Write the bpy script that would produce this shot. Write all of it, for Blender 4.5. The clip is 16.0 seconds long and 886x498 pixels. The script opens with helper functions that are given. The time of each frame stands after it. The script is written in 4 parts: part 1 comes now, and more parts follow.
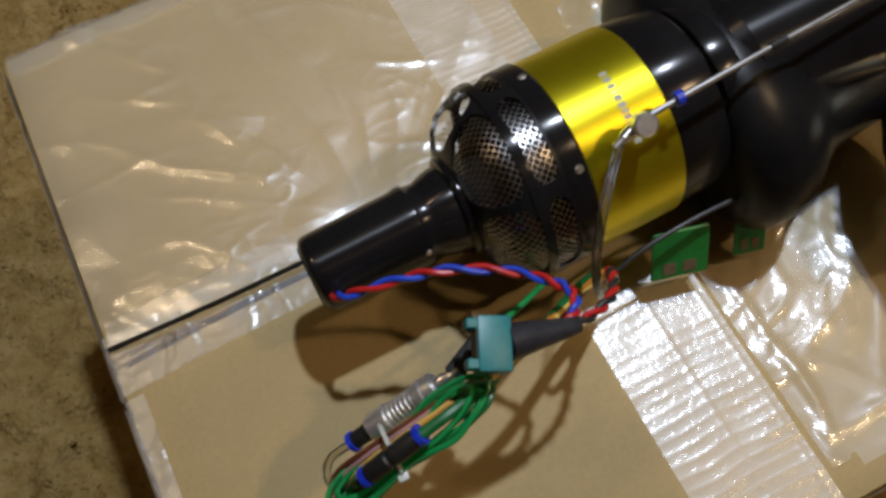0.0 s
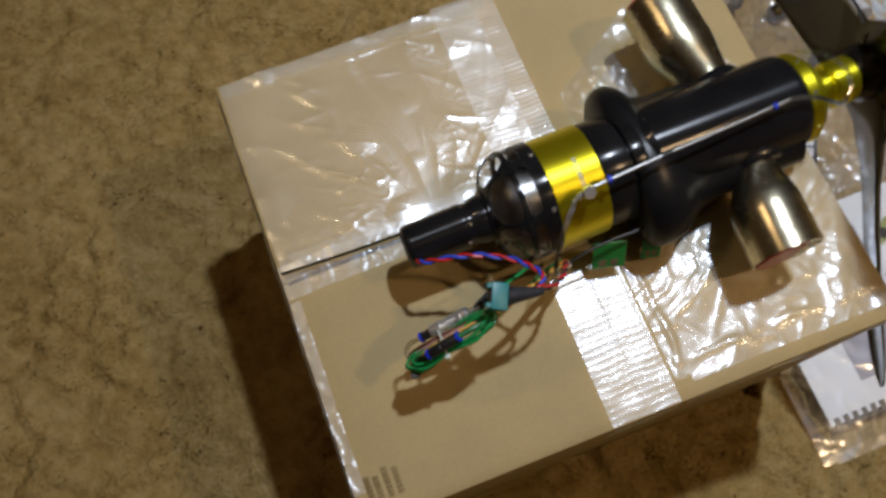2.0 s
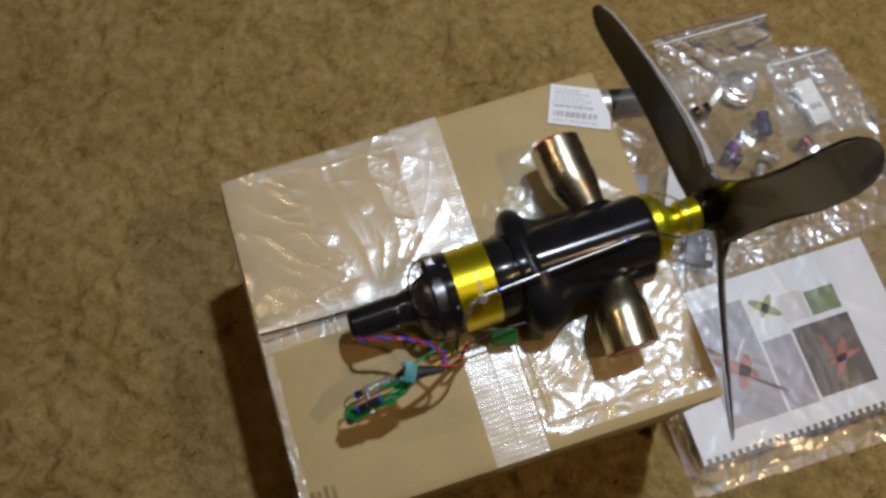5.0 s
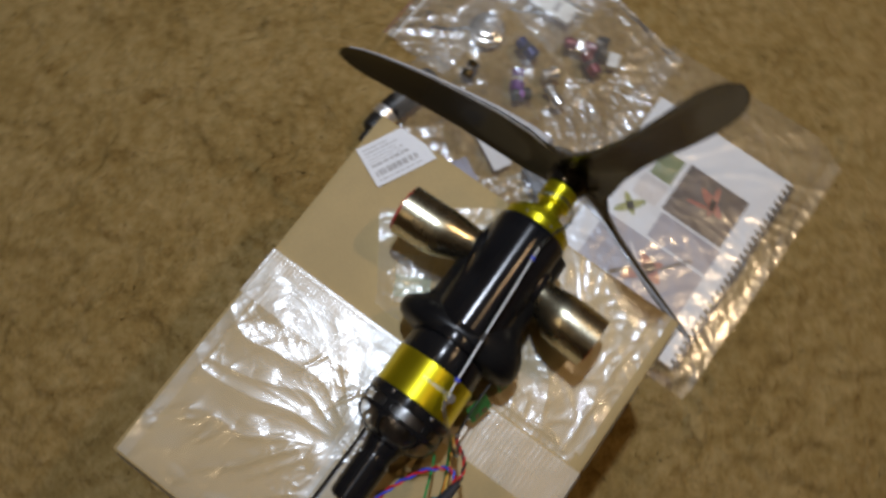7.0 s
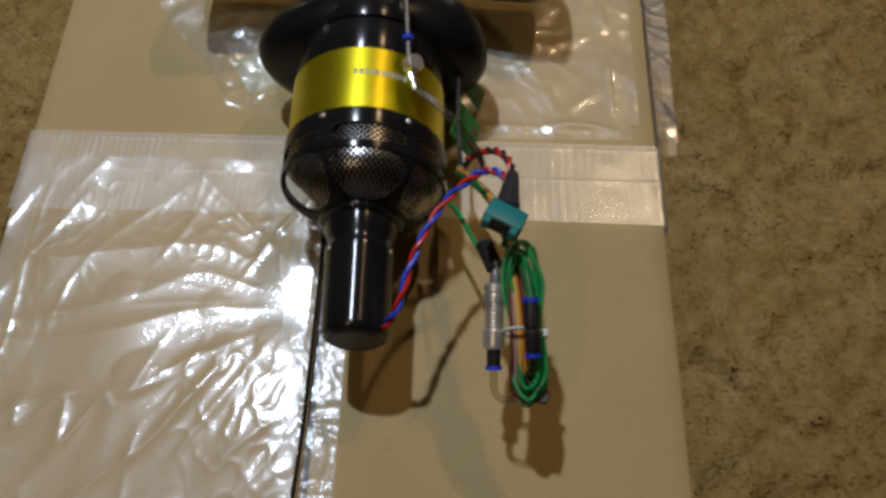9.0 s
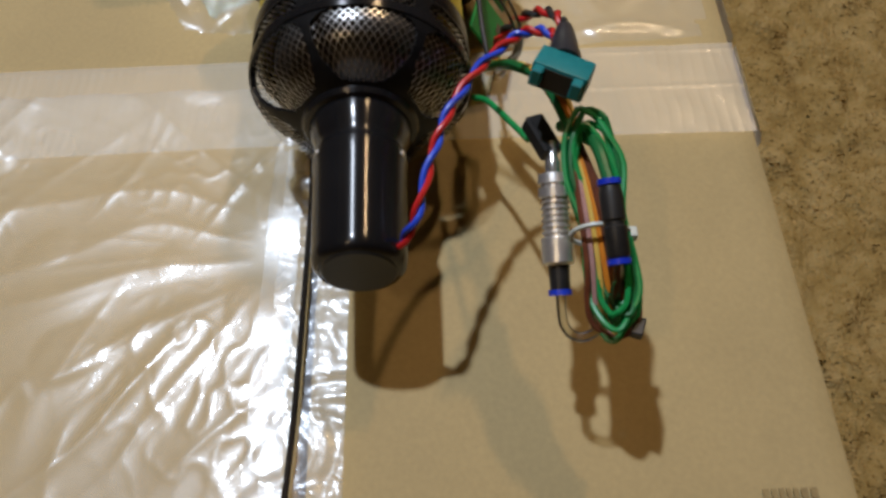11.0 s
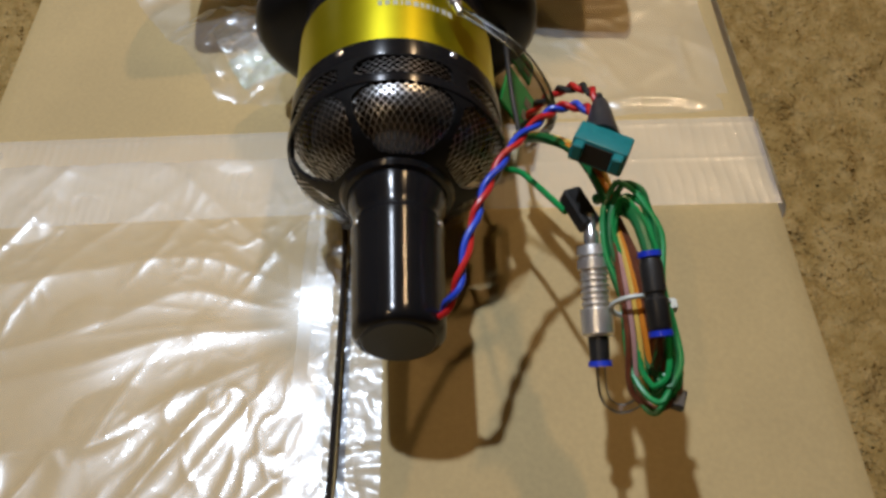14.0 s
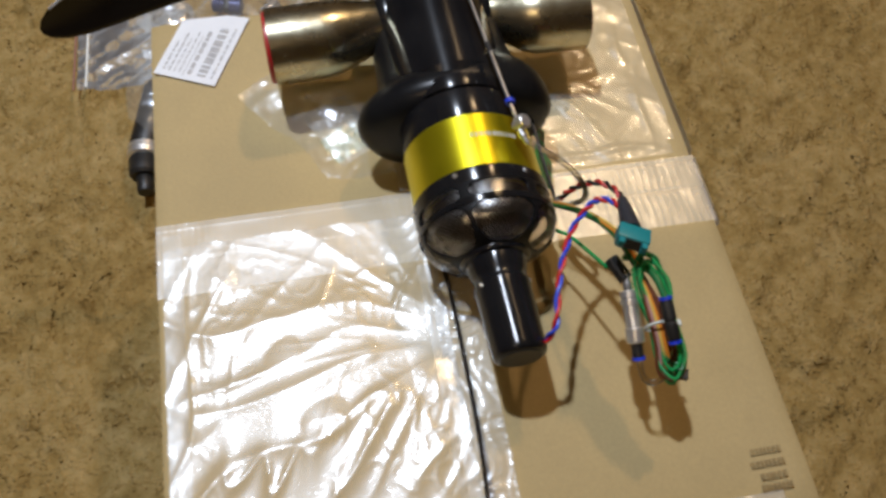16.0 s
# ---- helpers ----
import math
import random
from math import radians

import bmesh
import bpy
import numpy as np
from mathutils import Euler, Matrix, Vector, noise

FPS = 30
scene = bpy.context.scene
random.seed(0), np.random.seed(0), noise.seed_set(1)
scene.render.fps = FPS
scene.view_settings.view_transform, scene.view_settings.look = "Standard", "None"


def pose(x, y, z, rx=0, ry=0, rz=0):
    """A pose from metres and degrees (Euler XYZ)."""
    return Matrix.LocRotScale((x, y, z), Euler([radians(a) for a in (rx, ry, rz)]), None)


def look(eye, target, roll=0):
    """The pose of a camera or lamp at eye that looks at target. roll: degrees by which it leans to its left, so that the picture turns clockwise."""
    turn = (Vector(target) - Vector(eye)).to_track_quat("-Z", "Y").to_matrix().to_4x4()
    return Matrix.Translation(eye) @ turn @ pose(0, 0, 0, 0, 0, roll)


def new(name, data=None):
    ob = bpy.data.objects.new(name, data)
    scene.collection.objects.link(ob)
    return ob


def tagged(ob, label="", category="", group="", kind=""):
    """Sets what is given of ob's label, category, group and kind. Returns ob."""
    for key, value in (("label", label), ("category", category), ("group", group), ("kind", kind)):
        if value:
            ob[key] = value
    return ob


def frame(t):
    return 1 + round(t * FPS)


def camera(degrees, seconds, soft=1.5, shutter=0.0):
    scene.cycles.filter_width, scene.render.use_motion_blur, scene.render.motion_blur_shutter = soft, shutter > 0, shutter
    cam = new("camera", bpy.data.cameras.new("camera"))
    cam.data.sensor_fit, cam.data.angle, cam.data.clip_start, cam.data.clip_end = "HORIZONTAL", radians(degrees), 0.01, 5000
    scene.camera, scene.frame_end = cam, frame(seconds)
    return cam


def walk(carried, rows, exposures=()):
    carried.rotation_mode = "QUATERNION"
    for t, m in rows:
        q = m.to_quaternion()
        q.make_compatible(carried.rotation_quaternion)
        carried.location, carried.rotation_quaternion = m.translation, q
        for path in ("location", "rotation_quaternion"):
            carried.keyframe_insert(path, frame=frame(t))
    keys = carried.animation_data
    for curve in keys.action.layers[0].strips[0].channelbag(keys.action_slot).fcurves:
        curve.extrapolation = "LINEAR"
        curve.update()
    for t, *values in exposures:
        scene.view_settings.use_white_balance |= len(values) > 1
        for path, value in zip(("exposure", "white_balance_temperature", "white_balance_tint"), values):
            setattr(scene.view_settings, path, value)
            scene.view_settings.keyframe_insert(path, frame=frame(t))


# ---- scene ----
cam = camera(54.6, 16.0, soft=3.0, shutter=0.5)
PATH = [
    (0, (0.095, 0.033, 0.625), (0.366, 0.747, -1.224), -6.8),
    (0.5, (0.104, 0.042, 0.625), (0.376, 0.741, -1.229), -7.4),
    (1, (0.107, 0.039, 0.648), (0.356, 0.757, -1.202), -10.0),
    (1.5, (0.091, 0.008, 0.787), (0.306, 0.701, -1.077), -11.4),
    (2, (0.062, -0.021, 0.882), (0.242, 0.567, -1.021), -4.3),
    (2.5, (0.083, -0.026, 0.969), (0.178, 0.578, -0.935), -6.3),
    (3, (0.109, -0.038, 1.015), (0.108, 0.482, -0.916), -8.2),
    (5.5, (0.157, -0.008, 1.1), (0.33, 0.554, -0.811), -3.8),
    (6, (0.216, 0.015, 1.092), (0.397, 0.526, -0.833), -4.0),
    (6.5, (0.232, 0.056, 1.086), (0.453, 0.477, -0.857), -3.1),
    (7, (0.146, 0.129, 1.086), (0.584, 0.36, -0.852), 8.6),
    (7.5, (0.108, 0.116, 1.034), (0.656, 0.29, -0.881), 4.1),
    (8, (0.046, 0.121, 0.913), (0.697, 0.177, -0.977), 1.1),
    (8.5, (-0.002, 0.109, 0.795), (0.731, 0.08, -1.066), 3.2),
    (9, (-0.046, 0.118, 0.689), (0.875, 0.125, -1.087), 1.2),
    (11.5, (-0.047, 0.132, 0.562), (1.08, 0.156, -1.09), -3.7),
    (12, (-0.05, 0.139, 0.565), (1.145, 0.175, -1.039), -3.5),
    (12.5, (-0.048, 0.141, 0.571), (1.137, 0.173, -1.039), -3.2),
    (13, (-0.049, 0.138, 0.573), (1.152, 0.162, -1.027), -2.9),
    (13.5, (-0.048, 0.138, 0.567), (1.143, 0.163, -1.04), -3.1),
    (14, (-0.046, 0.14, 0.567), (1.148, 0.157, -1.038), -2.6),
    (14.5, (-0.042, 0.141, 0.573), (1.128, 0.153, -1.048), -2.5),
    (15, (-0.059, 0.164, 0.632), (1.03, 0.096, -1.044), -0.8),
    (15.5, (-0.073, 0.201, 0.711), (0.94, 0.022, -1.004), 2.7),
    (16, (-0.062, 0.241, 0.758), (0.867, 0.011, -0.998), 4.1),
]
EXPOSURES = [(0, -0.14), (1.5, -0.08), (2.5, -0.17), (3, -0.25), (5.5, -0.12), (6.5, -0.05), (7, -0.32), (7.5, -0.55), (8, -0.85), (8.5, -0.82), (9, -0.45), (11.5, 0.1), (12.2, 0.15), (12.5, 0.15), (13, 0.45), (13.5, 0.2), (14.5, 0.15), (16, 0.25)]
walk(cam, [(t, look(eye, target, roll)) for t, eye, target, roll in PATH], EXPOSURES)

# ---------------------------------------------------------------- light
world = bpy.data.worlds.new("world")
world.use_nodes = True
world.node_tree.nodes["Background"].inputs["Color"].default_value = (0.9, 0.75, 0.55, 1)
world.node_tree.nodes["Background"].inputs["Strength"].default_value = 0.0
scene.world = world


def ceiling_spot(name, place, watts, colour, radius, cone, blend=1.0):
    """A spot lamp under the ceiling: shines down only."""
    data = bpy.data.lights.new(name, "SPOT")
    data.energy, data.color, data.shadow_soft_size = watts, colour, radius
    data.spot_size, data.spot_blend = radians(cone), blend
    ob = new(name, data)
    ob.location = place
    return ob


ceiling_spot("main_lamp", (0.75, 0.54, 2.38), 130, (0.90, 1.0, 1.17), 0.040, 98)
# two unseen warm fill lamps, added to lift the shaded sides
ceiling_spot("second_lamp", (1.35, -0.55, 2.38), 57, (1.0, 0.68, 0.38), 0.05, 140)
ceiling_spot("third_lamp", (-0.95, 0.95, 2.38), 23, (1.0, 0.70, 0.40), 0.05, 140)

# ---------------------------------------------------------------- materials
ZT = 0.285            # top of the box
AY, AZ = 0.160, 0.332  # axis of the engine


def nodes_of(name):
    m = bpy.data.materials.new(name)
    m.use_nodes = True
    nt = m.node_tree
    return m, nt, nt.nodes["Principled BSDF"]


def add(nt, kind, **values):
    n = nt.nodes.new(kind)
    for key, v in values.items():
        n.inputs[key.replace("_", " ")].default_value = v
    return n


def ramp(nt, source, stops):
    r = nt.nodes.new("ShaderNodeValToRGB")
    e = r.color_ramp.elements
    e[0].position, e[0].color = stops[0][0], (*stops[0][1], 1)
    e[1].position, e[1].color = stops[-1][0], (*stops[-1][1], 1)
    for p, c in stops[1:-1]:
        k = e.new(p)
        k.color = (*c, 1)
    nt.links.new(source, r.inputs["Fac"])
    return r


def surface(name, low, high, scale=60.0, rough=0.5, metal=0.0, bump=0.1, fine=900.0, rough_var=0.1, coat=0.0, depth=0.001, turned=0.0):
    """Two scales of mottling and a fine relief."""
    m, nt, bs = nodes_of(name)
    co = nt.nodes.new("ShaderNodeTexCoord").outputs["Object"]
    big, small = add(nt, "ShaderNodeTexNoise", Scale=scale, Detail=6.0, Roughness=0.6), add(nt, "ShaderNodeTexNoise", Scale=fine, Detail=3.0)
    for n in (big, small):
        nt.links.new(co, n.inputs["Vector"])
    mix = nt.nodes.new("ShaderNodeMath")
    mix.operation = "MULTIPLY_ADD"
    mix.inputs[1].default_value = 0.35
    nt.links.new(small.outputs["Fac"], mix.inputs[0])
    half = nt.nodes.new("ShaderNodeMath")
    half.operation = "MULTIPLY"
    half.inputs[1].default_value = 0.65
    nt.links.new(big.outputs["Fac"], half.inputs[0])
    nt.links.new(half.outputs[0], mix.inputs[2])
    r = ramp(nt, mix.outputs[0], [(0.33, low), (0.67, high)])
    nt.links.new(r.outputs["Color"], bs.inputs["Base Color"])
    ro = nt.nodes.new("ShaderNodeMapRange")
    ro.inputs["To Min"].default_value, ro.inputs["To Max"].default_value = max(rough - rough_var, 0.02), rough + rough_var
    nt.links.new(big.outputs["Fac"], ro.inputs["Value"])
    nt.links.new(ro.outputs["Result"], bs.inputs["Roughness"])
    bs.inputs["Metallic"].default_value = metal
    bs.inputs["Coat Weight"].default_value = coat
    if turned:
        tan = nt.nodes.new("ShaderNodeTangent")
        tan.direction_type, tan.axis = "RADIAL", "X"
        nt.links.new(tan.outputs["Tangent"], bs.inputs["Tangent"])
        bs.inputs["Anisotropic"].default_value, bs.inputs["Anisotropic Rotation"].default_value = turned, 0.25
    if bump:
        b = add(nt, "ShaderNodeBump", Strength=bump, Distance=depth)
        nt.links.new(mix.outputs[0], b.inputs["Height"])
        nt.links.new(b.outputs["Normal"], bs.inputs["Normal"])
    return m


def clear_film(name, gloss=0.3, rough=0.12, tint=(0.95, 0.95, 0.94), scale=90.0, bump=0.5, depth=0.002, haze=0.05, speck=0.0, wide=0.70):
    """Thin clear plastic: mostly let through, with a wrinkled gloss."""
    m, nt, bs = nodes_of(name)
    nt.nodes.remove(bs)
    out = nt.nodes["Material Output"]
    co = nt.nodes.new("ShaderNodeTexCoord").outputs["Object"]
    n = add(nt, "ShaderNodeTexNoise", Scale=scale, Detail=5.0, Roughness=0.55, Distortion=0.8)
    n.noise_type = "RIDGED_MULTIFRACTAL"
    nt.links.new(co, n.inputs["Vector"])
    b = add(nt, "ShaderNodeBump", Strength=bump, Distance=depth)
    nt.links.new(n.outputs["Fac"], b.inputs["Height"])
    clear = nt.nodes.new("ShaderNodeBsdfTransparent")
    clear.inputs["Color"].default_value = (*tint, 1)
    sharp, broad = nt.nodes.new("ShaderNodeBsdfGlossy"), nt.nodes.new("ShaderNodeBsdfGlossy")
    for g, r in ((sharp, rough), (broad, max(0.34, rough * 1.6))):
        g.inputs["Roughness"].default_value = r
        g.inputs["Color"].default_value = (0.88, 0.93, 0.98, 1)
        nt.links.new(b.outputs["Normal"], g.inputs["Normal"])
    both = nt.nodes.new("ShaderNodeMixShader")
    both.inputs[0].default_value = wide
    nt.links.new(sharp.outputs[0], both.inputs[1])
    nt.links.new(broad.outputs[0], both.inputs[2])
    fr = nt.nodes.new("ShaderNodeFresnel")
    fr.inputs["IOR"].default_value = 1.5
    fac = nt.nodes.new("ShaderNodeMath")
    fac.operation = "MULTIPLY_ADD"
    fac.inputs[1].default_value, fac.inputs[2].default_value = 1.0, gloss
    fac.use_clamp = True
    nt.links.new(fr.outputs[0], fac.inputs[0])
    mix = nt.nodes.new("ShaderNodeMixShader")
    nt.links.new(fac.outputs[0], mix.inputs[0])
    nt.links.new(clear.outputs[0], mix.inputs[1])
    nt.links.new(both.outputs[0], mix.inputs[2])
    # film's own milkiness, raised to paint in part of its white sheen
    milky_sheen = nt.nodes.new("ShaderNodeBsdfDiffuse")
    milky_sheen.inputs["Color"].default_value = (0.85, 0.84, 0.82, 1)
    last = nt.nodes.new("ShaderNodeMixShader")
    last.inputs[0].default_value = haze
    nt.links.new(mix.outputs[0], last.inputs[1])
    nt.links.new(milky_sheen.outputs[0], last.inputs[2])
    nt.links.new(last.outputs[0], out.inputs["Surface"])
    if speck:
        v = add(nt, "ShaderNodeTexNoise", Scale=420.0, Detail=2.0)
        nt.links.new(co, v.inputs["Vector"])
        b2 = add(nt, "ShaderNodeBump", Strength=speck, Distance=0.0008)
        nt.links.new(v.outputs["Fac"], b2.inputs["Height"])
        nt.links.new(b.outputs["Normal"], b2.inputs["Normal"])
        nt.links.new(b2.outputs["Normal"], sharp.inputs["Normal"])
    return m


CARD = surface("cardboard", (0.375, 0.284, 0.130), (0.470, 0.355, 0.165), 11, 0.75, 0, 0.12, 500, 0.08)
CARD_EDGE = surface("cardboard_edge", (0.22, 0.14, 0.065), (0.36, 0.25, 0.13), 300, 0.85)
INK = surface("ink", (0.09, 0.062, 0.035), (0.22, 0.155, 0.075), 160, 0.7)
BLACK = surface("black_anodised", (0.006, 0.006, 0.007), (0.013, 0.013, 0.014), 40, 0.21, 0, 0.03, 1500, 0.03, 0.0, 0.0003, 0.86)
BLACK_CAST = surface("black_cast", (0.006, 0.006, 0.007), (0.013, 0.013, 0.013), 60, 0.30, 0, 0.06, 1200, 0.05, 0.0, 0.0004)
MARK = surface("faded_print", (0.20, 0.14, 0.058), (0.33, 0.24, 0.10), 160, 0.75)
BLACK_MATT = surface("black_matt", (0.010, 0.010, 0.010), (0.022, 0.021, 0.020), 80, 0.45, 0, 0.1)
CARBON = surface("carbon_blade", (0.004, 0.004, 0.004), (0.010, 0.009, 0.008), 60, 0.24, 0, 0.05, 700, 0.05, 0.3)
PALE_EDGE = surface("pale_blade_edge", (0.42, 0.42, 0.43), (0.58, 0.58, 0.58), 120, 0.4, 0, 0.1)
GOLD = surface("gold_anodised", (0.68, 0.59, 0.014), (0.79, 0.69, 0.024), 50, 0.38, 0.88, 0.03, 2500, 0.03, 0, 0.0002, 0.60)
CHROME = surface("bright_steel", (0.72, 0.71, 0.69), (0.88, 0.87, 0.85), 60, 0.20, 0.88, 0.03)
PIPE = surface("heat_tinted_steel", (0.42, 0.375, 0.245), (0.66, 0.62, 0.46), 34, 0.27, 1.0, 0.35, 90, 0.08, 0, 0.0012)
KNURL = surface("knurled_bright_metal", (0.78, 0.77, 0.75), (0.94, 0.93, 0.91), 90, 0.36, 0.85, 0.6, 1400, 0.06, 0, 0.0004)
LINE_STEEL = surface("drawn_steel", (0.36, 0.355, 0.35), (0.50, 0.495, 0.485), 90, 0.42, 0.9, 0.05)
MESH = surface("screen_wire", (0.62, 0.615, 0.61), (0.80, 0.795, 0.79), 90, 0.30, 1.0, 0.0)
# near-black that puts the shade inside openings into the colour
INSIDE_SHADE = surface("inside_shade", (0.012, 0.010, 0.008), (0.03, 0.024, 0.018), 60, 0.6)
BRONZE = surface("bronze_inside", (0.05, 0.035, 0.015), (0.10, 0.07, 0.03), 60, 0.4, 1.0)
RED_WIRE = surface("red_wire", (0.45, 0.012, 0.012), (0.58, 0.02, 0.02), 200, 0.35)
BLUE_WIRE = surface("blue_wire", (0.015, 0.05, 0.55), (0.03, 0.09, 0.68), 200, 0.35)
BLUE = surface("blue_plastic", (0.01, 0.03, 0.50), (0.02, 0.06, 0.62), 200, 0.35)
GREEN_WIRE = surface("green_wire", (0.005, 0.21, 0.05), (0.012, 0.31, 0.08), 200, 0.35)
DARK_GREEN = surface("dark_green_wire", (0.006, 0.10, 0.025), (0.012, 0.16, 0.04), 200, 0.4)
GREEN_TAG = surface("green_tag", (0.007, 0.15, 0.022), (0.014, 0.23, 0.035), 120, 0.4)
BLACK_WIRE = surface("black_wire", (0.012, 0.012, 0.012), (0.025, 0.025, 0.025), 200, 0.45)
LEAD = surface("dull_black_lead", (0.012, 0.009, 0.007), (0.026, 0.019, 0.013), 200, 0.8)
for dull in (LEAD, BLACK_CAST):
    dull.node_tree.nodes["Principled BSDF"].inputs["Specular IOR Level"].default_value = 0.18
BROWN_WIRE = surface("brown_wire", (0.10, 0.03, 0.015), (0.17, 0.05, 0.02), 200, 0.4)
ORANGE_WIRE = surface("orange_wire", (0.65, 0.20, 0.02), (0.75, 0.28, 0.03), 200, 0.4)
YELLOW_WIRE = surface("yellow_wire", (0.70, 0.45, 0.08), (0.80, 0.56, 0.14), 200, 0.4)
PINK_WIRE = surface("pink_wire", (0.42, 0.22, 0.20), (0.52, 0.30, 0.27), 200, 0.4)
TEAL = surface("teal_plastic", (0.008, 0.17, 0.185), (0.015, 0.23, 0.245), 150, 0.4)
SHRINK = surface("heat_shrink", (0.02, 0.022, 0.028), (0.04, 0.042, 0.05), 150, 0.4)
WHITE = surface("white_nylon", (0.70, 0.72, 0.70), (0.82, 0.83, 0.80), 150, 0.4)
NYLON = surface("clear_nylon", (0.48, 0.53, 0.50), (0.60, 0.64, 0.60), 150, 0.35)
PAPER = surface("white_paper", (0.69, 0.715, 0.75), (0.78, 0.80, 0.83), 18, 0.6, 0, 0.05)
GREY_INK = surface("grey_ink", (0.34, 0.34, 0.35), (0.50, 0.50, 0.50), 200, 0.7)
CAP_RED = surface("red_cap", (0.35, 0.012, 0.015), (0.45, 0.02, 0.02), 80, 0.4)
PURPLE = surface("purple_anodised", (0.10, 0.02, 0.19), (0.19, 0.05, 0.30), 100, 0.3, 0.3)
# tones of the unseen walls and ceiling, picked for bounce light and reflections
WALL = surface("unseen_wall", (0.22, 0.17, 0.115), (0.26, 0.20, 0.14), 4, 0.8, 0, 0.02)
CEIL = surface("unseen_ceiling", (0.78, 0.76, 0.72), (0.82, 0.80, 0.76), 4, 0.8, 0, 0.02)
PHOTO_DARK = surface("photo_dark_red", (0.02, 0.022, 0.03), (0.11, 0.08, 0.075), 45, 0.35, 0, 0)
PHOTO_RED = surface("photo_red", (0.22, 0.04, 0.03), (0.44, 0.13, 0.09), 60, 0.35, 0, 0)
PHOTO_GREEN = surface("photo_green", (0.09, 0.14, 0.05), (0.20, 0.27, 0.12), 80, 0.35, 0, 0)
PHOTO_GREY = surface("photo_grey", (0.25, 0.25, 0.31), (0.36, 0.355, 0.42), 30, 0.35, 0, 0)
PHOTO_PALE = surface("photo_pale", (0.55, 0.54, 0.56), (0.68, 0.67, 0.67), 60, 0.35, 0, 0)
DULL_BLUE = surface("dull_blue_metal", (0.018, 0.024, 0.10), (0.04, 0.05, 0.17), 90, 0.35, 0.3)
DULL_RED = surface("dull_red_metal", (0.13, 0.014, 0.02), (0.22, 0.03, 0.035), 90, 0.35, 0.3)
LIP = surface("faded_red_strip", (0.27, 0.13, 0.09), (0.36, 0.19, 0.14), 120, 0.4)
LIME = surface("photo_lime", (0.14, 0.18, 0.03), (0.40, 0.42, 0.10), 220, 0.35, 0, 0)
FILM = clear_film("pouch_film", 0.105, 0.12, scale=26, bump=0.04, haze=0.085, speck=0.30, wide=0.64)
TAPE = clear_film("clear_tape", 0.07, 0.13, scale=90, bump=0.08, depth=0.001, haze=0.20, speck=0.35, wide=0.75)
BAG = clear_film("bag_film", 0.072, 0.085, scale=22, bump=0.10, haze=0.09, speck=0.3, wide=0.55)
PARTS_BAG = clear_film("parts_bag_film", 0.075, 0.085, scale=18, bump=0.10, haze=0.085, speck=0.25, wide=0.5)
SLEEVE = clear_film("sleeve_film", 0.04, 0.10, scale=12, bump=0.10, haze=0.02, speck=0.1)
# green tint paints in a reflection on clear bag film
GREEN_SHEEN_FILM = clear_film("pale_green_film", 0.06, 0.10, (0.72, 0.90, 0.72), 30, 0.2, haze=0.10)
HOSE = clear_film("clear_hose", 0.01, 0.05, (0.88, 0.86, 0.80), 40, 0.05, haze=0.0, wide=0.2)


def carpet_material():
    m, nt, bs = nodes_of("carpet_pile")
    co = nt.nodes.new("ShaderNodeTexCoord").outputs["Object"]
    # mottled pile tones, with shade between the clumps painted into them
    big, mid = add(nt, "ShaderNodeTexNoise", Scale=7.0, Detail=6.0, Roughness=0.66), add(nt, "ShaderNodeTexNoise", Scale=60.0, Detail=4.0, Roughness=0.55)
    for n in (big, mid):
        nt.links.new(co, n.inputs["Vector"])
    isl = nt.nodes.new("ShaderNodeNewGeometry").outputs["Random Per Island"]
    a = nt.nodes.new("ShaderNodeMath")
    a.operation = "MULTIPLY_ADD"
    a.inputs[1].default_value = 0.14
    nt.links.new(isl, a.inputs[0])
    b = nt.nodes.new("ShaderNodeMath")
    b.operation = "MULTIPLY_ADD"
    b.inputs[1].default_value = 0.48
    nt.links.new(mid.outputs["Fac"], b.inputs[0])
    c = nt.nodes.new("ShaderNodeMath")
    c.operation = "MULTIPLY"
    c.inputs[1].default_value = 0.4
    nt.links.new(big.outputs["Fac"], c.inputs[0])
    nt.links.new(c.outputs[0], b.inputs[2])
    nt.links.new(b.outputs[0], a.inputs[2])
    r = ramp(nt, a.outputs[0], [(0.27, (0.300, 0.188, 0.058)), (0.48, (0.520, 0.358, 0.128)), (0.66, (0.700, 0.520, 0.230))])
    nt.nodes.remove(bs)
    dif, tra, both = nt.nodes.new("ShaderNodeBsdfDiffuse"), nt.nodes.new("ShaderNodeBsdfTranslucent"), nt.nodes.new("ShaderNodeMixShader")
    both.inputs[0].default_value = 0.45
    tuft = add(nt, "ShaderNodeTexNoise", Scale=110.0, Detail=4.0, Roughness=0.6)
    nt.links.new(co, tuft.inputs["Vector"])
    relief = add(nt, "ShaderNodeBump", Strength=0.9, Distance=0.006)
    nt.links.new(tuft.outputs["Fac"], relief.inputs["Height"])
    for k, sh in enumerate((dif, tra)):
        nt.links.new(relief.outputs["Normal"], sh.inputs["Normal"])
        nt.links.new(r.outputs["Color"], sh.inputs["Color"])
        nt.links.new(sh.outputs[0], both.inputs[1 + k])
    nt.links.new(both.outputs[0], nt.nodes["Material Output"].inputs["Surface"])
    return m


CARPET = carpet_material()


# ---------------------------------------------------------------- mesh helpers
def finish(bm, angle=35):
    bmesh.ops.recalc_face_normals(bm, faces=bm.faces)
    for f in bm.faces:
        f.smooth = True
    for e in bm.edges:
        if len(e.link_faces) == 2 and e.calc_face_angle(0) > radians(angle):
            e.smooth = False


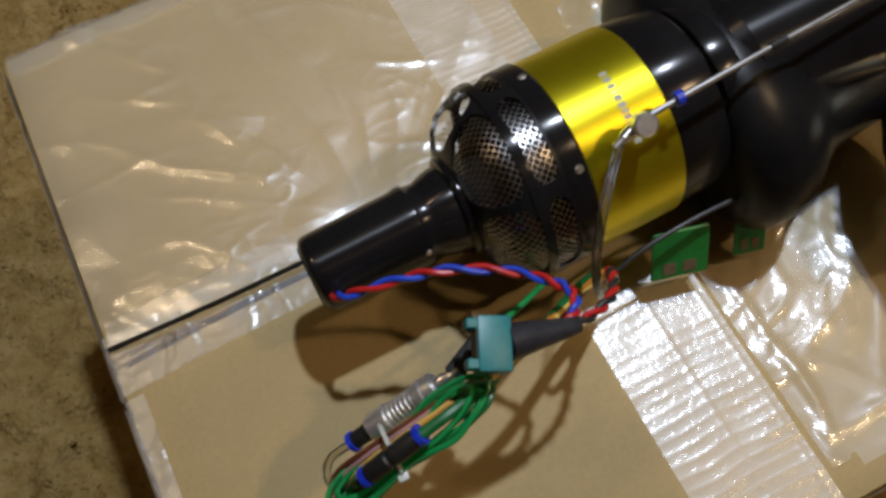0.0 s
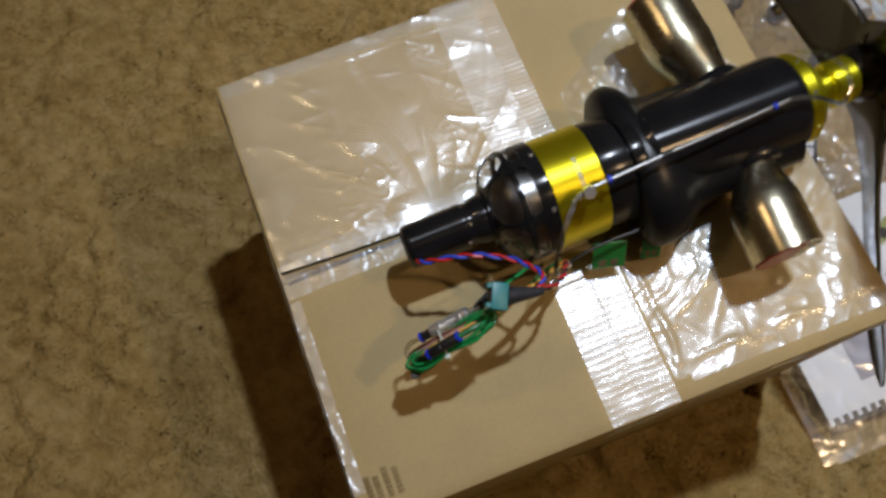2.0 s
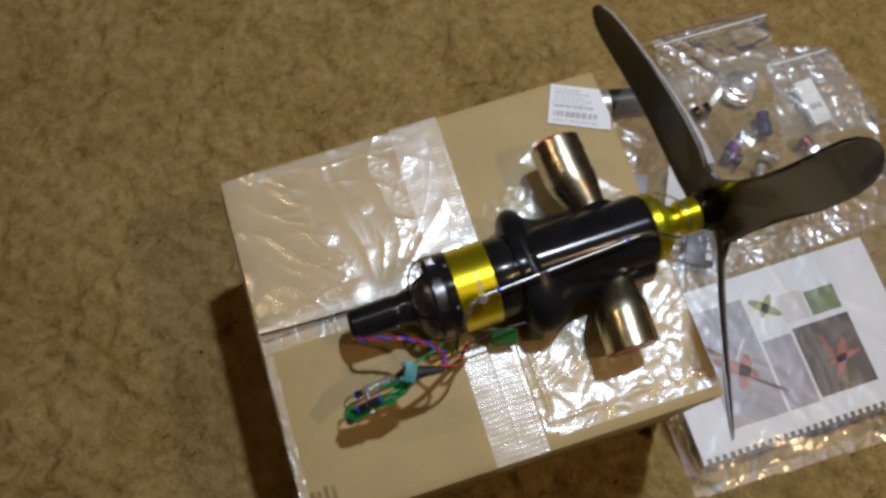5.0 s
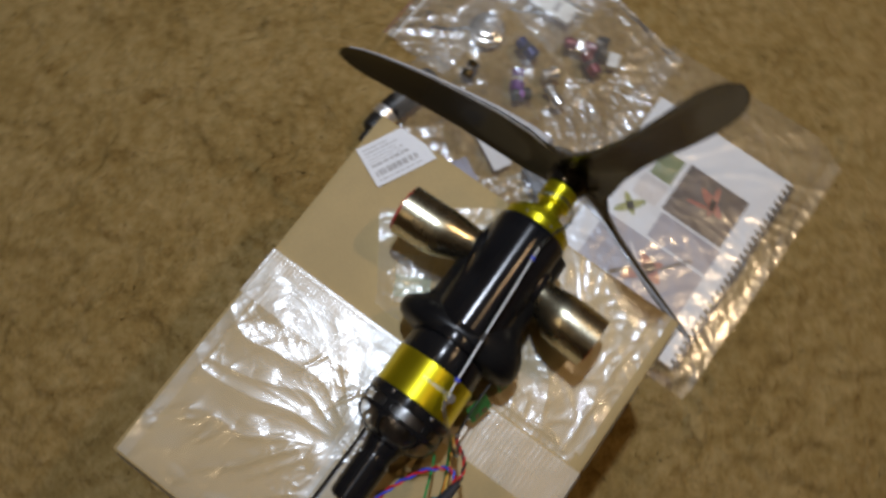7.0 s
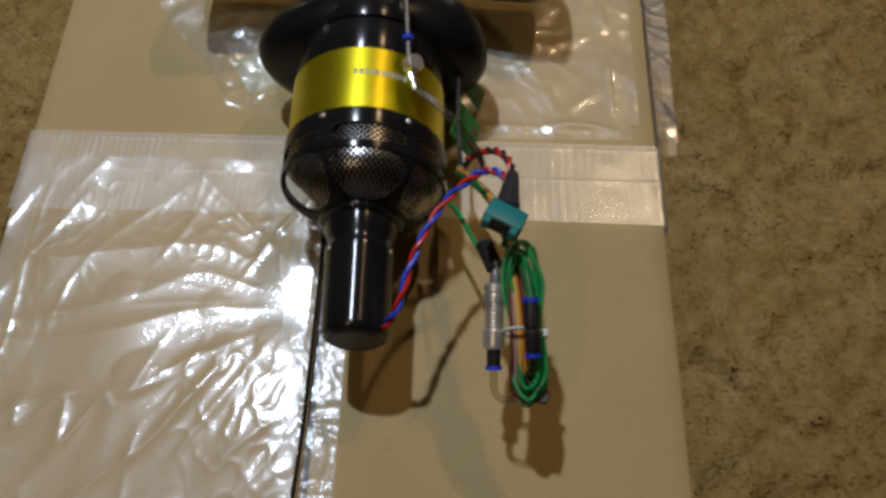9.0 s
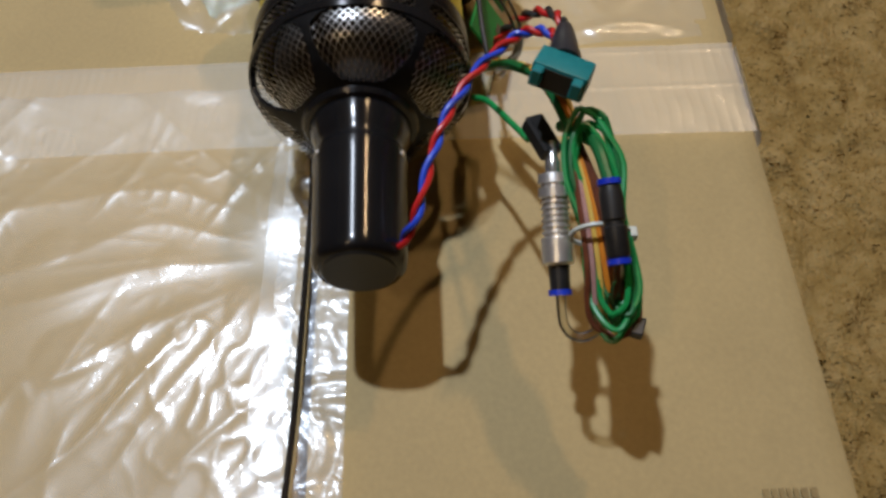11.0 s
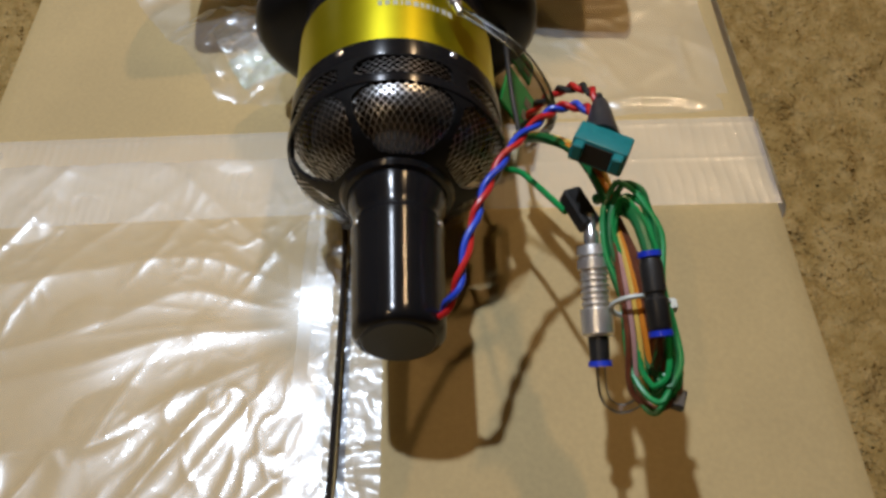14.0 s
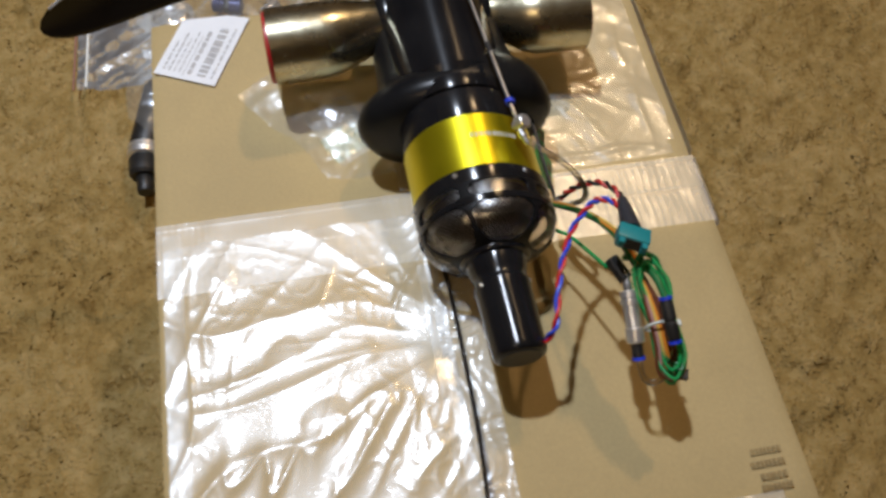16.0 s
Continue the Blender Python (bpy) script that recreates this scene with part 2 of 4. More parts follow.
def solid(name, bm, material, angle=35):
    finish(bm, angle)
    me = bpy.data.meshes.new(name)
    bm.to_mesh(me)
    bm.free()
    me.materials.append(material)
    return new(name, me)


def part(name, bm, material, parent, label=""):
    ob = solid(name, bm, material)
    ob.parent = parent
    base = parent
    m = Matrix.Identity(4)
    while base:
        m = base.matrix_basis @ m if base.parent is None else m
        base = base.parent
    ob.matrix_parent_inverse = m.inverted() if parent.parent is None else Matrix.Identity(4)
    return tagged(ob, label)


def thing(name, place, label, category, group="", kind=""):
    e = new(name)
    e.location = place
    e.empty_display_size = 0.02
    return tagged(e, label, category, group, kind)


def lathe(profile, seg=56, closed=False):
    """Turned about the x axis of the engine: (x, radius) rows."""
    bm = bmesh.new()
    rings = []
    for x, r in profile:
        if r < 1e-6:
            rings.append([bm.verts.new((x, AY, AZ))])
        else:
            rings.append([bm.verts.new((x, AY + r * math.cos(2 * math.pi * k / seg), AZ + r * math.sin(2 * math.pi * k / seg))) for k in range(seg)])
    pairs = list(zip(rings, rings[1:])) + ([(rings[-1], rings[0])] if closed else [])
    for a, b in pairs:
        for k in range(seg):
            j = (k + 1) % seg
            if len(a) == 1 and len(b) == 1:
                continue
            if len(a) == 1:
                bm.faces.new((a[0], b[j], b[k]))
            elif len(b) == 1:
                bm.faces.new((a[k], a[j], b[0]))
            else:
                bm.faces.new((a[k], a[j], b[j], b[k]))
    return bm


def spline(points, n=8):
    pts = [Vector(p) for p in points]
    pts = [pts[0] * 2 - pts[1]] + pts + [pts[-1] * 2 - pts[-2]]
    out = []
    for i in range(1, len(pts) - 2):
        a, b, c, d = pts[i - 1:i + 3]
        for k in range(n):
            t = k / n
            out.append(0.5 * (2 * b + (c - a) * t + (2 * a - 5 * b + 4 * c - d) * t * t + (3 * b - a - 3 * c + d) * t ** 3))
    out.append(pts[-2])
    return out


def tube(points, r, seg=8, bm=None, cap=True):
    """A round rod along points; r a number or one for each point."""
    bm = bm or bmesh.new()
    rs = r if isinstance(r, (list, tuple)) else [r] * len(points)
    up = Vector((0.13, 0.29, 0.95)).normalized()
    rings = []
    for i, p in enumerate(points):
        d = (points[min(i + 1, len(points) - 1)] - points[max(i - 1, 0)]).normalized()
        up = (up - d * up.dot(d))
        up = up.normalized() if up.length > 1e-4 else d.orthogonal().normalized()
        side = d.cross(up)
        rings.append([bm.verts.new(p + (up * math.cos(2 * math.pi * k / seg) + side * math.sin(2 * math.pi * k / seg)) * rs[i]) for k in range(seg)])
    for a, b in zip(rings, rings[1:]):
        for k in range(seg):
            j = (k + 1) % seg
            bm.faces.new((a[k], a[j], b[j], b[k]))
    if cap:
        bm.faces.new(rings[0][::-1])
        bm.faces.new(rings[-1])
    return bm


def straight(a, b, rows, seg=24):
    """A turned piece between a and b: rows of (share of the way, radius)."""
    a, b = Vector(a), Vector(b)
    return tube([a.lerp(b, s) for s, r in rows], [r for s, r in rows], seg)


def block(x0, x1, y0, y1, z0, z1, bevel=0.0, seg=2, m=None):
    bm = bmesh.new()
    bmesh.ops.create_cube(bm, size=1)
    bmesh.ops.transform(bm, matrix=Matrix.Translation(((x0 + x1) / 2, (y0 + y1) / 2, (z0 + z1) / 2)) @ Matrix.Diagonal((x1 - x0, y1 - y0, z1 - z0, 1)), verts=bm.verts)
    if bevel:
        bmesh.ops.bevel(bm, geom=bm.edges[:] + bm.verts[:], offset=bevel, segments=seg, affect="EDGES", profile=0.6)
    if m:
        bmesh.ops.transform(bm, matrix=m, verts=bm.verts)
    return bm


def slab(points, z0, z1):
    bm = bmesh.new()
    low, high = [bm.verts.new((x, y, z0)) for x, y in points], [bm.verts.new((x, y, z1)) for x, y in points]
    bm.faces.new(low[::-1])
    bm.faces.new(high)
    for i in range(len(points)):
        j = (i + 1) % len(points)
        bm.faces.new((low[i], low[j], high[j], high[i]))
    return bm


def crease(x, y, seed, scale):
    """Crumpled height between 0 and about 1: straight sharp folds between flat facets."""
    p = Vector((x * scale, y * scale, seed * 7.3))
    c, k = math.cos(seed), math.sin(seed)
    u, v = p.x * c + p.y * k + 0.9 * noise.noise(p * 0.5), p.y * c - p.x * k + 0.9 * noise.noise(p * 0.5 + Vector((4, 7, 2)))
    a = abs(noise.noise(Vector((u * 1.1, v * 0.35, p.z))))
    b = abs(noise.noise(Vector((u * 0.5 + 3, v * 1.7, p.z + 5))))
    e = abs(noise.noise(Vector((u * 3.1 + v * 1.4, v * 2.2 - u, p.z + 9))))
    return 0.50 * max(0.0, 1 - 3.0 * a) + 0.28 * max(0.0, 1 - 3.5 * b) + 0.16 * max(0.0, 1 - 4 * e) + 0.10 * (noise.noise(p * 0.8) + 1)


def sheet(inside, x0, x1, y0, y1, step, height, thick=0.0):
    """A grid over a plan; height(x, y) gives z, inside(x, y) whether it is there."""
    nx, ny = max(2, round((x1 - x0) / step)), max(2, round((y1 - y0) / step))
    bm = bmesh.new()
    grid = {}
    for i in range(nx + 1):
        for j in range(ny + 1):
            x, y = x0 + (x1 - x0) * i / nx, y0 + (y1 - y0) * j / ny
            if inside(x, y):
                grid[i, j] = bm.verts.new((x, y, height(x, y)))
    for i in range(nx):
        for j in range(ny):
            q = [grid.get(k) for k in ((i, j), (i + 1, j), (i + 1, j + 1), (i, j + 1))]
            if all(q):
                bm.faces.new(q)
    return bm


def no_shadow(ob):
    """Clear plastic throws no shadow to speak of."""
    ob.visible_shadow = False
    return ob


# ---------------------------------------------------------------- room
def plain_wall(name, x0, x1, y0, y1, z0, z1, material, category, label):
    ob = solid(name, block(x0, x1, y0, y1, z0, z1), material)
    return tagged(ob, label, category, "", "structure")


# walls and ceiling stay out of view; added to bounce and reflect light
X0, X1, Y0, Y1, ZC = -1.9, 2.6, -1.9, 2.3, 2.45
plain_wall("wall_west", X0 - 0.1, X0, Y0, Y1, 0, ZC, WALL, "wall", "plain unseen brown wall, toned for bounced light")
plain_wall("wall_east", X1, X1 + 0.1, Y0, Y1, 0, ZC, WALL, "wall", "plain unseen brown wall, toned for bounced light")
plain_wall("wall_south", X0, X1, Y0 - 0.1, Y0, 0, ZC, WALL, "wall", "plain unseen brown wall, toned for bounced light")
plain_wall("wall_north", X0, X1, Y1, Y1 + 0.1, 0, ZC, WALL, "wall", "plain unseen brown wall, toned for bounced light")
plain_wall("ceiling", X0, X1, Y0, Y1, ZC, ZC + 0.1, CEIL, "ceiling", "plain unseen white ceiling, toned for reflections")


WAVES = [(random.Random(k).uniform(0, 6.28), 6.28 / random.Random(k + 50).uniform(0.022, 0.085), random.Random(k + 90).uniform(0, 6.28)) for k in range(14)]


def pile(x, y):
    """Lumpy height of the pile, in metres about its mean."""
    bend = 0.012 * np.sin(x * 31 + 2 * np.sin(y * 23)) + 0.010 * np.sin(y * 37 + x * 9)
    z = sum(np.sin((x + bend) * k * math.cos(a) + (y - bend) * k * math.sin(a) + p) for a, k, p in WAVES) / 5.3
    pit = np.clip(-z - 0.75, 0, 1)
    return 0.0074 * z - 0.005 * pit + 0.003 * np.sin(x * 17 + 1) * np.sin(y * 14)


def axis(a, b, c, d):
    """Grid lines from a to d, close together between b and c."""
    return np.unique(np.concatenate([np.linspace(a, b, 40), np.linspace(b, c, round((c - b) / 0.0055)), np.linspace(c, d, 40)]))


def build_carpet():
    gx, gy = np.meshgrid(axis(X0, -0.75, 1.35, X1), axis(Y0, -0.65, 1.15, Y1), indexing="ij")
    co = np.stack([gx, gy, pile(gx, gy) - 0.0080], axis=-1).reshape(-1, 3)
    k = np.arange(gx.size).reshape(gx.shape)
    quads = np.stack([k[:-1, :-1], k[1:, :-1], k[1:, 1:], k[:-1, 1:]], axis=-1).reshape(-1, 4)
    me = bpy.data.meshes.new("floor")
    me.from_pydata(co.tolist(), [], quads.tolist())
    me.polygons.foreach_set("use_smooth", np.ones(len(quads), dtype=bool))
    me.materials.append(CARPET)
    floor = new("floor", me)
    tagged(floor, "tan and brown mottled shag carpet floor", "carpet", "", "structure")
    rng = np.random.default_rng(4)
    n = 330000
    x, y = rng.uniform(-0.75, 1.35, n), rng.uniform(-0.65, 1.15, n)
    keep = ~((x > 0.01) & (x < 0.395) & (y > 0.01) & (y < 0.345))
    x, y = x[keep], y[keep]
    n = len(x)
    z = pile(x, y)
    lean_a = np.sin(x * 23 + 1) * 2.4 + np.cos(y * 19) * 2.4 + rng.normal(0, 0.8, n)
    tall, wide, lean = rng.uniform(0.0002, 0.0016, n), rng.uniform(0.0018, 0.0034, n), rng.uniform(0.0, 0.004, n)
    turn = rng.uniform(0, 6.28, n)
    v = np.zeros((n, 4, 3), np.float32)
    for k in range(3):
        v[:, k, 0], v[:, k, 1], v[:, k, 2] = x + wide * np.cos(turn + k * 2.094), y + wide * np.sin(turn + k * 2.094), z - 0.0090
    v[:, 3, 0], v[:, 3, 1], v[:, 3, 2] = x + lean * np.cos(lean_a), y + lean * np.sin(lean_a), pile(x + lean * np.cos(lean_a), y + lean * np.sin(lean_a)) + tall - 0.0075
    f = np.array([[0, 1, 3], [1, 2, 3], [2, 0, 3]])
    faces = (np.arange(n)[:, None, None] * 4 + f[None]).reshape(-1, 3)
    me = bpy.data.meshes.new("carpet_tufts")
    me.vertices.add(n * 4)
    me.vertices.foreach_set("co", v.ravel())
    me.loops.add(faces.size)
    me.loops.foreach_set("vertex_index", faces.ravel().astype(np.int32))
    me.polygons.add(len(faces))
    me.polygons.foreach_set("loop_start", np.arange(0, faces.size, 3, dtype=np.int32))
    me.update(calc_edges=True)
    me.materials.append(CARPET)
    tagged(new("carpet_tufts", me), "short tan and brown carpet pile tufts", "carpet pile", "", "stuff")


build_carpet()

# ---------------------------------------------------------------- the box
BX, BY = 0.404, 0.355
SEAM = 0.180


def dome(x, y):
    """The closed flaps bow up a little round the seam."""
    x, y = min(max(x, 0.0), BX), min(max(y, 0.0), BY)
    g = math.sin(math.pi / 2 * x / 0.09) if x < 0.09 else math.cos(math.pi / 2 * min(1.0, (x - 0.09) / 0.17)) ** 2
    return 0.0058 * g * math.sin(math.pi * y / BY)


def build_box():
    box = thing("cardboard_box", (BX / 2, BY / 2, 0), "closed brown corrugated cardboard box standing on the carpet", "box")
    t = 0.004

    def flap(y0, y1):
        bm = block(0.0, BX, y0, y1, ZT - t, ZT, 0.0016)
        bmesh.ops.subdivide_edges(bm, edges=[e for e in bm.edges if e.calc_length() > 0.1], cuts=22, use_grid_fill=True)
        for v in bm.verts:
            v.co.z += 0.0012 * noise.noise(Vector((v.co.x * 9, v.co.y * 9, 2))) - 0.0008 + dome(v.co.x, v.co.y)
            edge = min(v.co.x, BX - v.co.x)
            if edge < 0.012:
                v.co.z -= 0.0018 * (1 - edge / 0.012) ** 2
            side = min(v.co.y, BY - v.co.y)
            if side < 0.010:
                v.co.z -= 0.0016 * (1 - side / 0.010) ** 2
        return bm

    part("top_flap", flap(0.0, SEAM - 0.0012), CARD, box)
    part("top_flap", flap(SEAM + 0.0012, BY), CARD, box)
    part("inner_flap", block(0.006, BX - 0.006, 0.006, BY - 0.006, ZT - 0.0105, ZT - 0.0065), CARD_EDGE, box)
    for name, b in (("side_panel", (0.0, BX, 0.0, t)), ("side_panel", (0.0, BX, BY - t, BY))):
        part(name, block(b[0] + 0.0005, b[1] - 0.0005, b[2], b[3], 0.0, ZT - t, 0.0012), CARD, box)
    for b in ((0.0, t), (BX - t, BX)):
        part("end_panel", block(b[0], b[1], t, BY - t, 0.0, ZT - t, 0.0012), CARD, box)
    part("base", block(t, BX - t, t, BY - t, 0.0, t), CARD, box)
    for i, (x, y, w) in enumerate(((0.030, 0.014, 0.016), (0.023, 0.014, 0.018), (0.016, 0.015, 0.014), (0.010, 0.014, 0.017))):
        rng = random.Random(i)
        yy = y
        while yy < y + w:
            step = rng.uniform(0.0016, 0.0034)
            part("printed_mark", slab([(x, yy), (x + 0.0035, yy), (x + 0.0035, yy + step * 0.7), (x, yy + step * 0.7)], ZT + 0.0006, ZT + 0.0009), MARK, box)
            yy += step
    return box


build_box()


def build_label():
    lab = thing("shipping_label", (0.372, 0.318, ZT), "white printed paper label stuck to the cardboard box", "label")
    a, u, v = Vector((0.357, 0.353)), Vector((0.059, -0.028)), Vector((-0.018, -0.041))
    z = ZT + 0.0008

    def quad(s0, s1, r0, r1, z0, z1):
        return slab([tuple(a + u * s + v * r) for s, r in ((s0, r0), (s0, r1), (s1, r1), (s1, r0))], z0, z1)

    bm = slab([tuple(a), tuple(a + v), tuple(a + v + u), (0.4030, 0.300), (0.4030, 0.3312)], z, z + 0.0003)
    part("paper", bm, PAPER, lab)
    rng = random.Random(3)
    for row, (r0, r1, s1) in enumerate(((0.10, 0.13, 0.5), (0.19, 0.22, 0.62), (0.28, 0.30, 0.55), (0.36, 0.38, 0.66), (0.50, 0.56, 0.72), (0.66, 0.80, 0.78), (0.88, 0.91, 0.8))):
        s = 0.08
        while s < s1:
            w = rng.uniform(0.02, 0.09)
            part("text_bar", quad(s, min(s + w, s1), r0, r1, z + 0.0004, z + 0.0006), GREY_INK, lab)
            s += w + rng.uniform(0.012, 0.03)
    part("rule_line", quad(0.04, 0.62, 0.44, 0.45, z + 0.0004, z + 0.0006), GREY_INK, lab)


build_label()


# ---------------------------------------------------------------- films and tapes on the box
def ridge_height(x, y):
    far = y > 0.2
    f = 2 * math.pi / (0.0040 if far else 0.0050)
    wob = 0.0012 * noise.noise(Vector((x * 60, y * 30, 3)))
    lift = 0.55 + 0.9 * max(0.0, noise.noise(Vector((x * 70, y * 45, 1)))) + 0.25 * noise.noise(Vector((x * 300, y * 40, 6)))
    mid = 0.00012 * (math.exp(-((x - 0.2065) / 0.0010) ** 2) + math.exp(-((x - 0.2275) / 0.0008) ** 2))
    ridge = (0.5 + 0.5 * math.sin((y + wob) * f)) ** (2 if far else 5)
    return ZT + 0.0024 + dome(x, y) + (0.00015 if far else 0.00012) * ridge * lift + 0.0004 * noise.noise(Vector((x * 50, y * 70, 8))) + mid


def skirt(a0, a1, drop, seed, side):
    """Film hanging down over an edge of the box: side "x" the end, "y" the long side."""
    bm = sheet(lambda a, b: b < drop * (0.75 + 0.4 * noise.noise(Vector((a * 25, 0, seed)))), a0, a1, 0.0, drop * 1.15, 0.0018, lambda a, b: 0.0009 + 0.0022 * crease(a, b, seed, 45) * min(1.0, b / 0.006))
    for v in bm.verts:
        a, b, h = v.co
        v.co = (-h, a, ZT + 0.0012 - b) if side == "x" else (a, -h, ZT + 0.0012 - b)
    return bm


def build_tapes():
    bm = sheet(lambda x, y: True, 0.180, 0.231, 0.001, 0.354, 0.0008, ridge_height)
    strip = tagged(no_shadow(solid("tape_strip", bm, TAPE)), "ridged clear packing tape strip across the box", "tape")
    no_shadow(part("tape_end", skirt(0.180, 0.231, 0.045, 5, "y"), TAPE, strip))

    def over(x, y):
        return ZT + 0.0022 + dome(x, y) + 0.0032 * crease(x, y, 3, 85) * (0.6 + 0.4 * noise.noise(Vector((x * 20, y * 20, 0))))

    bm = sheet(lambda x, y: True, 0.001, 0.178, 0.166, 0.193, 0.0012, over)
    seam = tagged(no_shadow(solid("seam_tape", bm, TAPE)), "wrinkled clear tape along the seam of the box", "tape")
    no_shadow(part("tape_end", skirt(0.166, 0.191, 0.050, 6, "x"), TAPE, seam))
    bm = sheet(lambda x, y: True, 0.0005, 0.009, 0.022, 0.164, 0.0012, lambda x, y: over(x, y) - 0.0006)
    end = tagged(no_shadow(solid("end_tape", bm, TAPE)), "clear tape wrinkled over the end of the box", "tape")
    no_shadow(part("tape_fold", skirt(0.022, 0.164, 0.028, 7, "x"), TAPE, end))


build_tapes()


def build_pouch():
    def h(x, y):
        dx, dy = x - 0.128, y - 0.176
        r, a = math.hypot(dx, dy), math.atan2(dy, dx)
        bend = 0.5 * noise.noise(Vector((x * 14, y * 14, 2)))
        near = min(1.0, max(0.0, r - 0.025) / 0.05)
        fan = (1 - abs(noise.noise(Vector((a * 3.0 + bend, r * 6, 3.1))))) ** 4 * near
        pleat = (1 - abs(noise.noise(Vector((a * 7.5 + bend, r * 10, 9.4))))) ** 6 * near
        soft = noise.noise(Vector((x * 26 + y * 8, y * 20, 5))) * (0.6 + 0.8 * noise.noise(Vector((x * 11, y * 11, 8))))
        gate = max(0.0, 0.35 + 1.3 * noise.noise(Vector((x * 17, y * 13, 3.3))))
        fold = (1 - abs(noise.noise(Vector((x * 20 + y * 30 + bend, y * 6 - x * 5, 4.9))))) ** 10
        nick = (1 - abs(noise.noise(Vector((x * 60 - y * 35, y * 90 + x * 30, 8.2))))) ** 9
        dent = max(0.0, noise.noise(Vector((x * 30, y * 26, 2.6))) - 0.22)
        top = min(1.0, max(0.0, y - 0.245) / 0.03)
        streak = (1 - abs(noise.noise(Vector((x * 13 + bend, y * 58 + x * 16 + 2.2 * bend, 6.4))))) ** 6 * top * max(0.0, 0.5 + 1.6 * noise.noise(Vector((x * 22, y * 16, 1.7))))
        return ZT + 0.0022 + dome(x, y) + 0.0012 * streak + 0.0015 * fan + 0.0002 * pleat + 0.0014 * soft + 0.0013 * gate * fold + 0.0005 * gate * nick + 0.0042 * dent
    pouch = thing("plastic_pouch", (0.09, 0.27, ZT), "clear crinkled plastic pouch lying flat on the box", "plastic bag")
    edge = lambda x, y: x < 0.214 + 0.004 * noise.noise(Vector((y * 30, 0, 0)))
    no_shadow(part("film", sheet(edge, 0.003, 0.222, 0.186, 0.350, 0.0011, h), FILM, pouch))
    bm = sheet(lambda x, y: True, 0.004, 0.222, 0.338, 0.350, 0.0016, lambda x, y: h(x, y) + 0.0012)
    no_shadow(part("sealed_edge", bm, FILM, pouch))
    no_shadow(part("hanging_edge", skirt(0.192, 0.349, 0.030, 2, "x"), FILM, pouch))
    bm = sheet(lambda x, y: True, 0.004, 0.176, 0.1855, 0.198, 0.0016, lambda x, y: h(x, y) + 0.0010)
    no_shadow(part("folded_edge", bm, FILM, pouch))


build_pouch()


def build_box_bag():
    def h(x, y):
        hem = max(0.0, 0.45 + 1.4 * noise.noise(Vector((x * 38, y * 38, 5.1))))
        side = 0.014 * max(0.0, 1 - ((x - 0.281) ** 2 + (y - 0.238) ** 2) / 0.0016)
        return ZT + 0.0020 + dome(x, y) + 0.0030 * crease(x, y, 2, 20) + 0.0006 * crease(x * 0.6, y, 9, 60) + (0.0095 * crease(x, y, 4, 19) if y > 0.2 else 0.0) + side + 0.0017 * hem * math.exp(-((y - 0.024 - 0.004 * hem) / 0.003) ** 2) * (x > 0.236) + 0.0014 * hem * math.exp(-((x - 0.240 - 0.003 * hem) / 0.0025) ** 2)

    def inside(x, y):
        rag = 0.004 * noise.noise(Vector((x * 40, y * 40, 0)))
        near = 0.2325 + 0.3 * rag < x < 0.401 and 0.016 + rag < y < 0.20
        far = x > 0.245 + rag and y < 0.257 + 0.686 * (x - 0.264) + 0.4 * rag and y < 0.302 + rag and x + 0.75 * y < 0.545 and x < 0.401
        return near or far

    bag = thing("plastic_bag", (0.32, 0.12, ZT), "crumpled clear plastic bag spread under the engine", "plastic bag")
    no_shadow(part("film", sheet(inside, 0.2315, 0.404, 0.010, 0.306, 0.0014, h), BAG, bag))
    no_shadow(part("hanging_edge", skirt(0.236, 0.398, 0.018, 8, "y"), BAG, bag))


build_box_bag()


def build_curled_film():
    ob = thing("folded_card", (0.283, 0.240, ZT), "curled clear bag film, tinted green for its reflection", "card")

    def curl(u0, u1, lift):
        """A strip of the curled film, arched over its width and dented."""
        bm = bmesh.new()
        nu, nv = 14, 16
        g = []
        for i in range(nu + 1):
            row = []
            for j in range(nv + 1):
                u, v = u0 + (u1 - u0) * i / nu, -0.017 + 0.034 * j / nv
                z = 0.004 * (1 - (v / 0.0175) ** 2) * (0.75 + 0.25 * math.sin(u * 90)) + 0.0016 * noise.noise(Vector((u * 120, v * 150, 3))) + lift
                row.append(bm.verts.new(pose(0.283, 0.228, ZT + 0.0016, 0, 0, 28) @ Vector((u, v, max(z, 0.0004)))))
            g.append(row)
        for a, b in zip(g, g[1:]):
            for k in range(nv):
                bm.faces.new((a[k], a[k + 1], b[k + 1], b[k]))
        bmesh.ops.solidify(bm, geom=bm.faces[:], thickness=0.0003)
        return bm

    # no card here: bag film whose green reflection is put into its tint
    no_shadow(part("card", curl(-0.016, 0.006, 0.0), GREEN_SHEEN_FILM, ob, "curled see-through film with a painted green reflection"))
    no_shadow(part("clear_flap", curl(-0.022, 0.026, 0.0035), BAG, ob, "clear shiny plastic flap"))


build_curled_film()


# ---------------------------------------------------------------- the engine
def ring_at(x, r, t, seg=56):
    return lathe([(x + t * math.cos(a), r + t * math.sin(a)) for a in [2 * math.pi * k / 10 for k in range(10)]], seg, True)


def on_round(x, r, deg):
    a = radians(deg)
    return Vector((x, AY + r * math.cos(a), AZ + r * math.sin(a)))


SCREEN = [(0.1495, 0.0188), (0.1510, 0.0245), (0.1540, 0.0318), (0.1582, 0.0375), (0.1632, 0.0406), (0.1695, 0.0419), (0.177, 0.0419), (0.1845, 0.0415)]


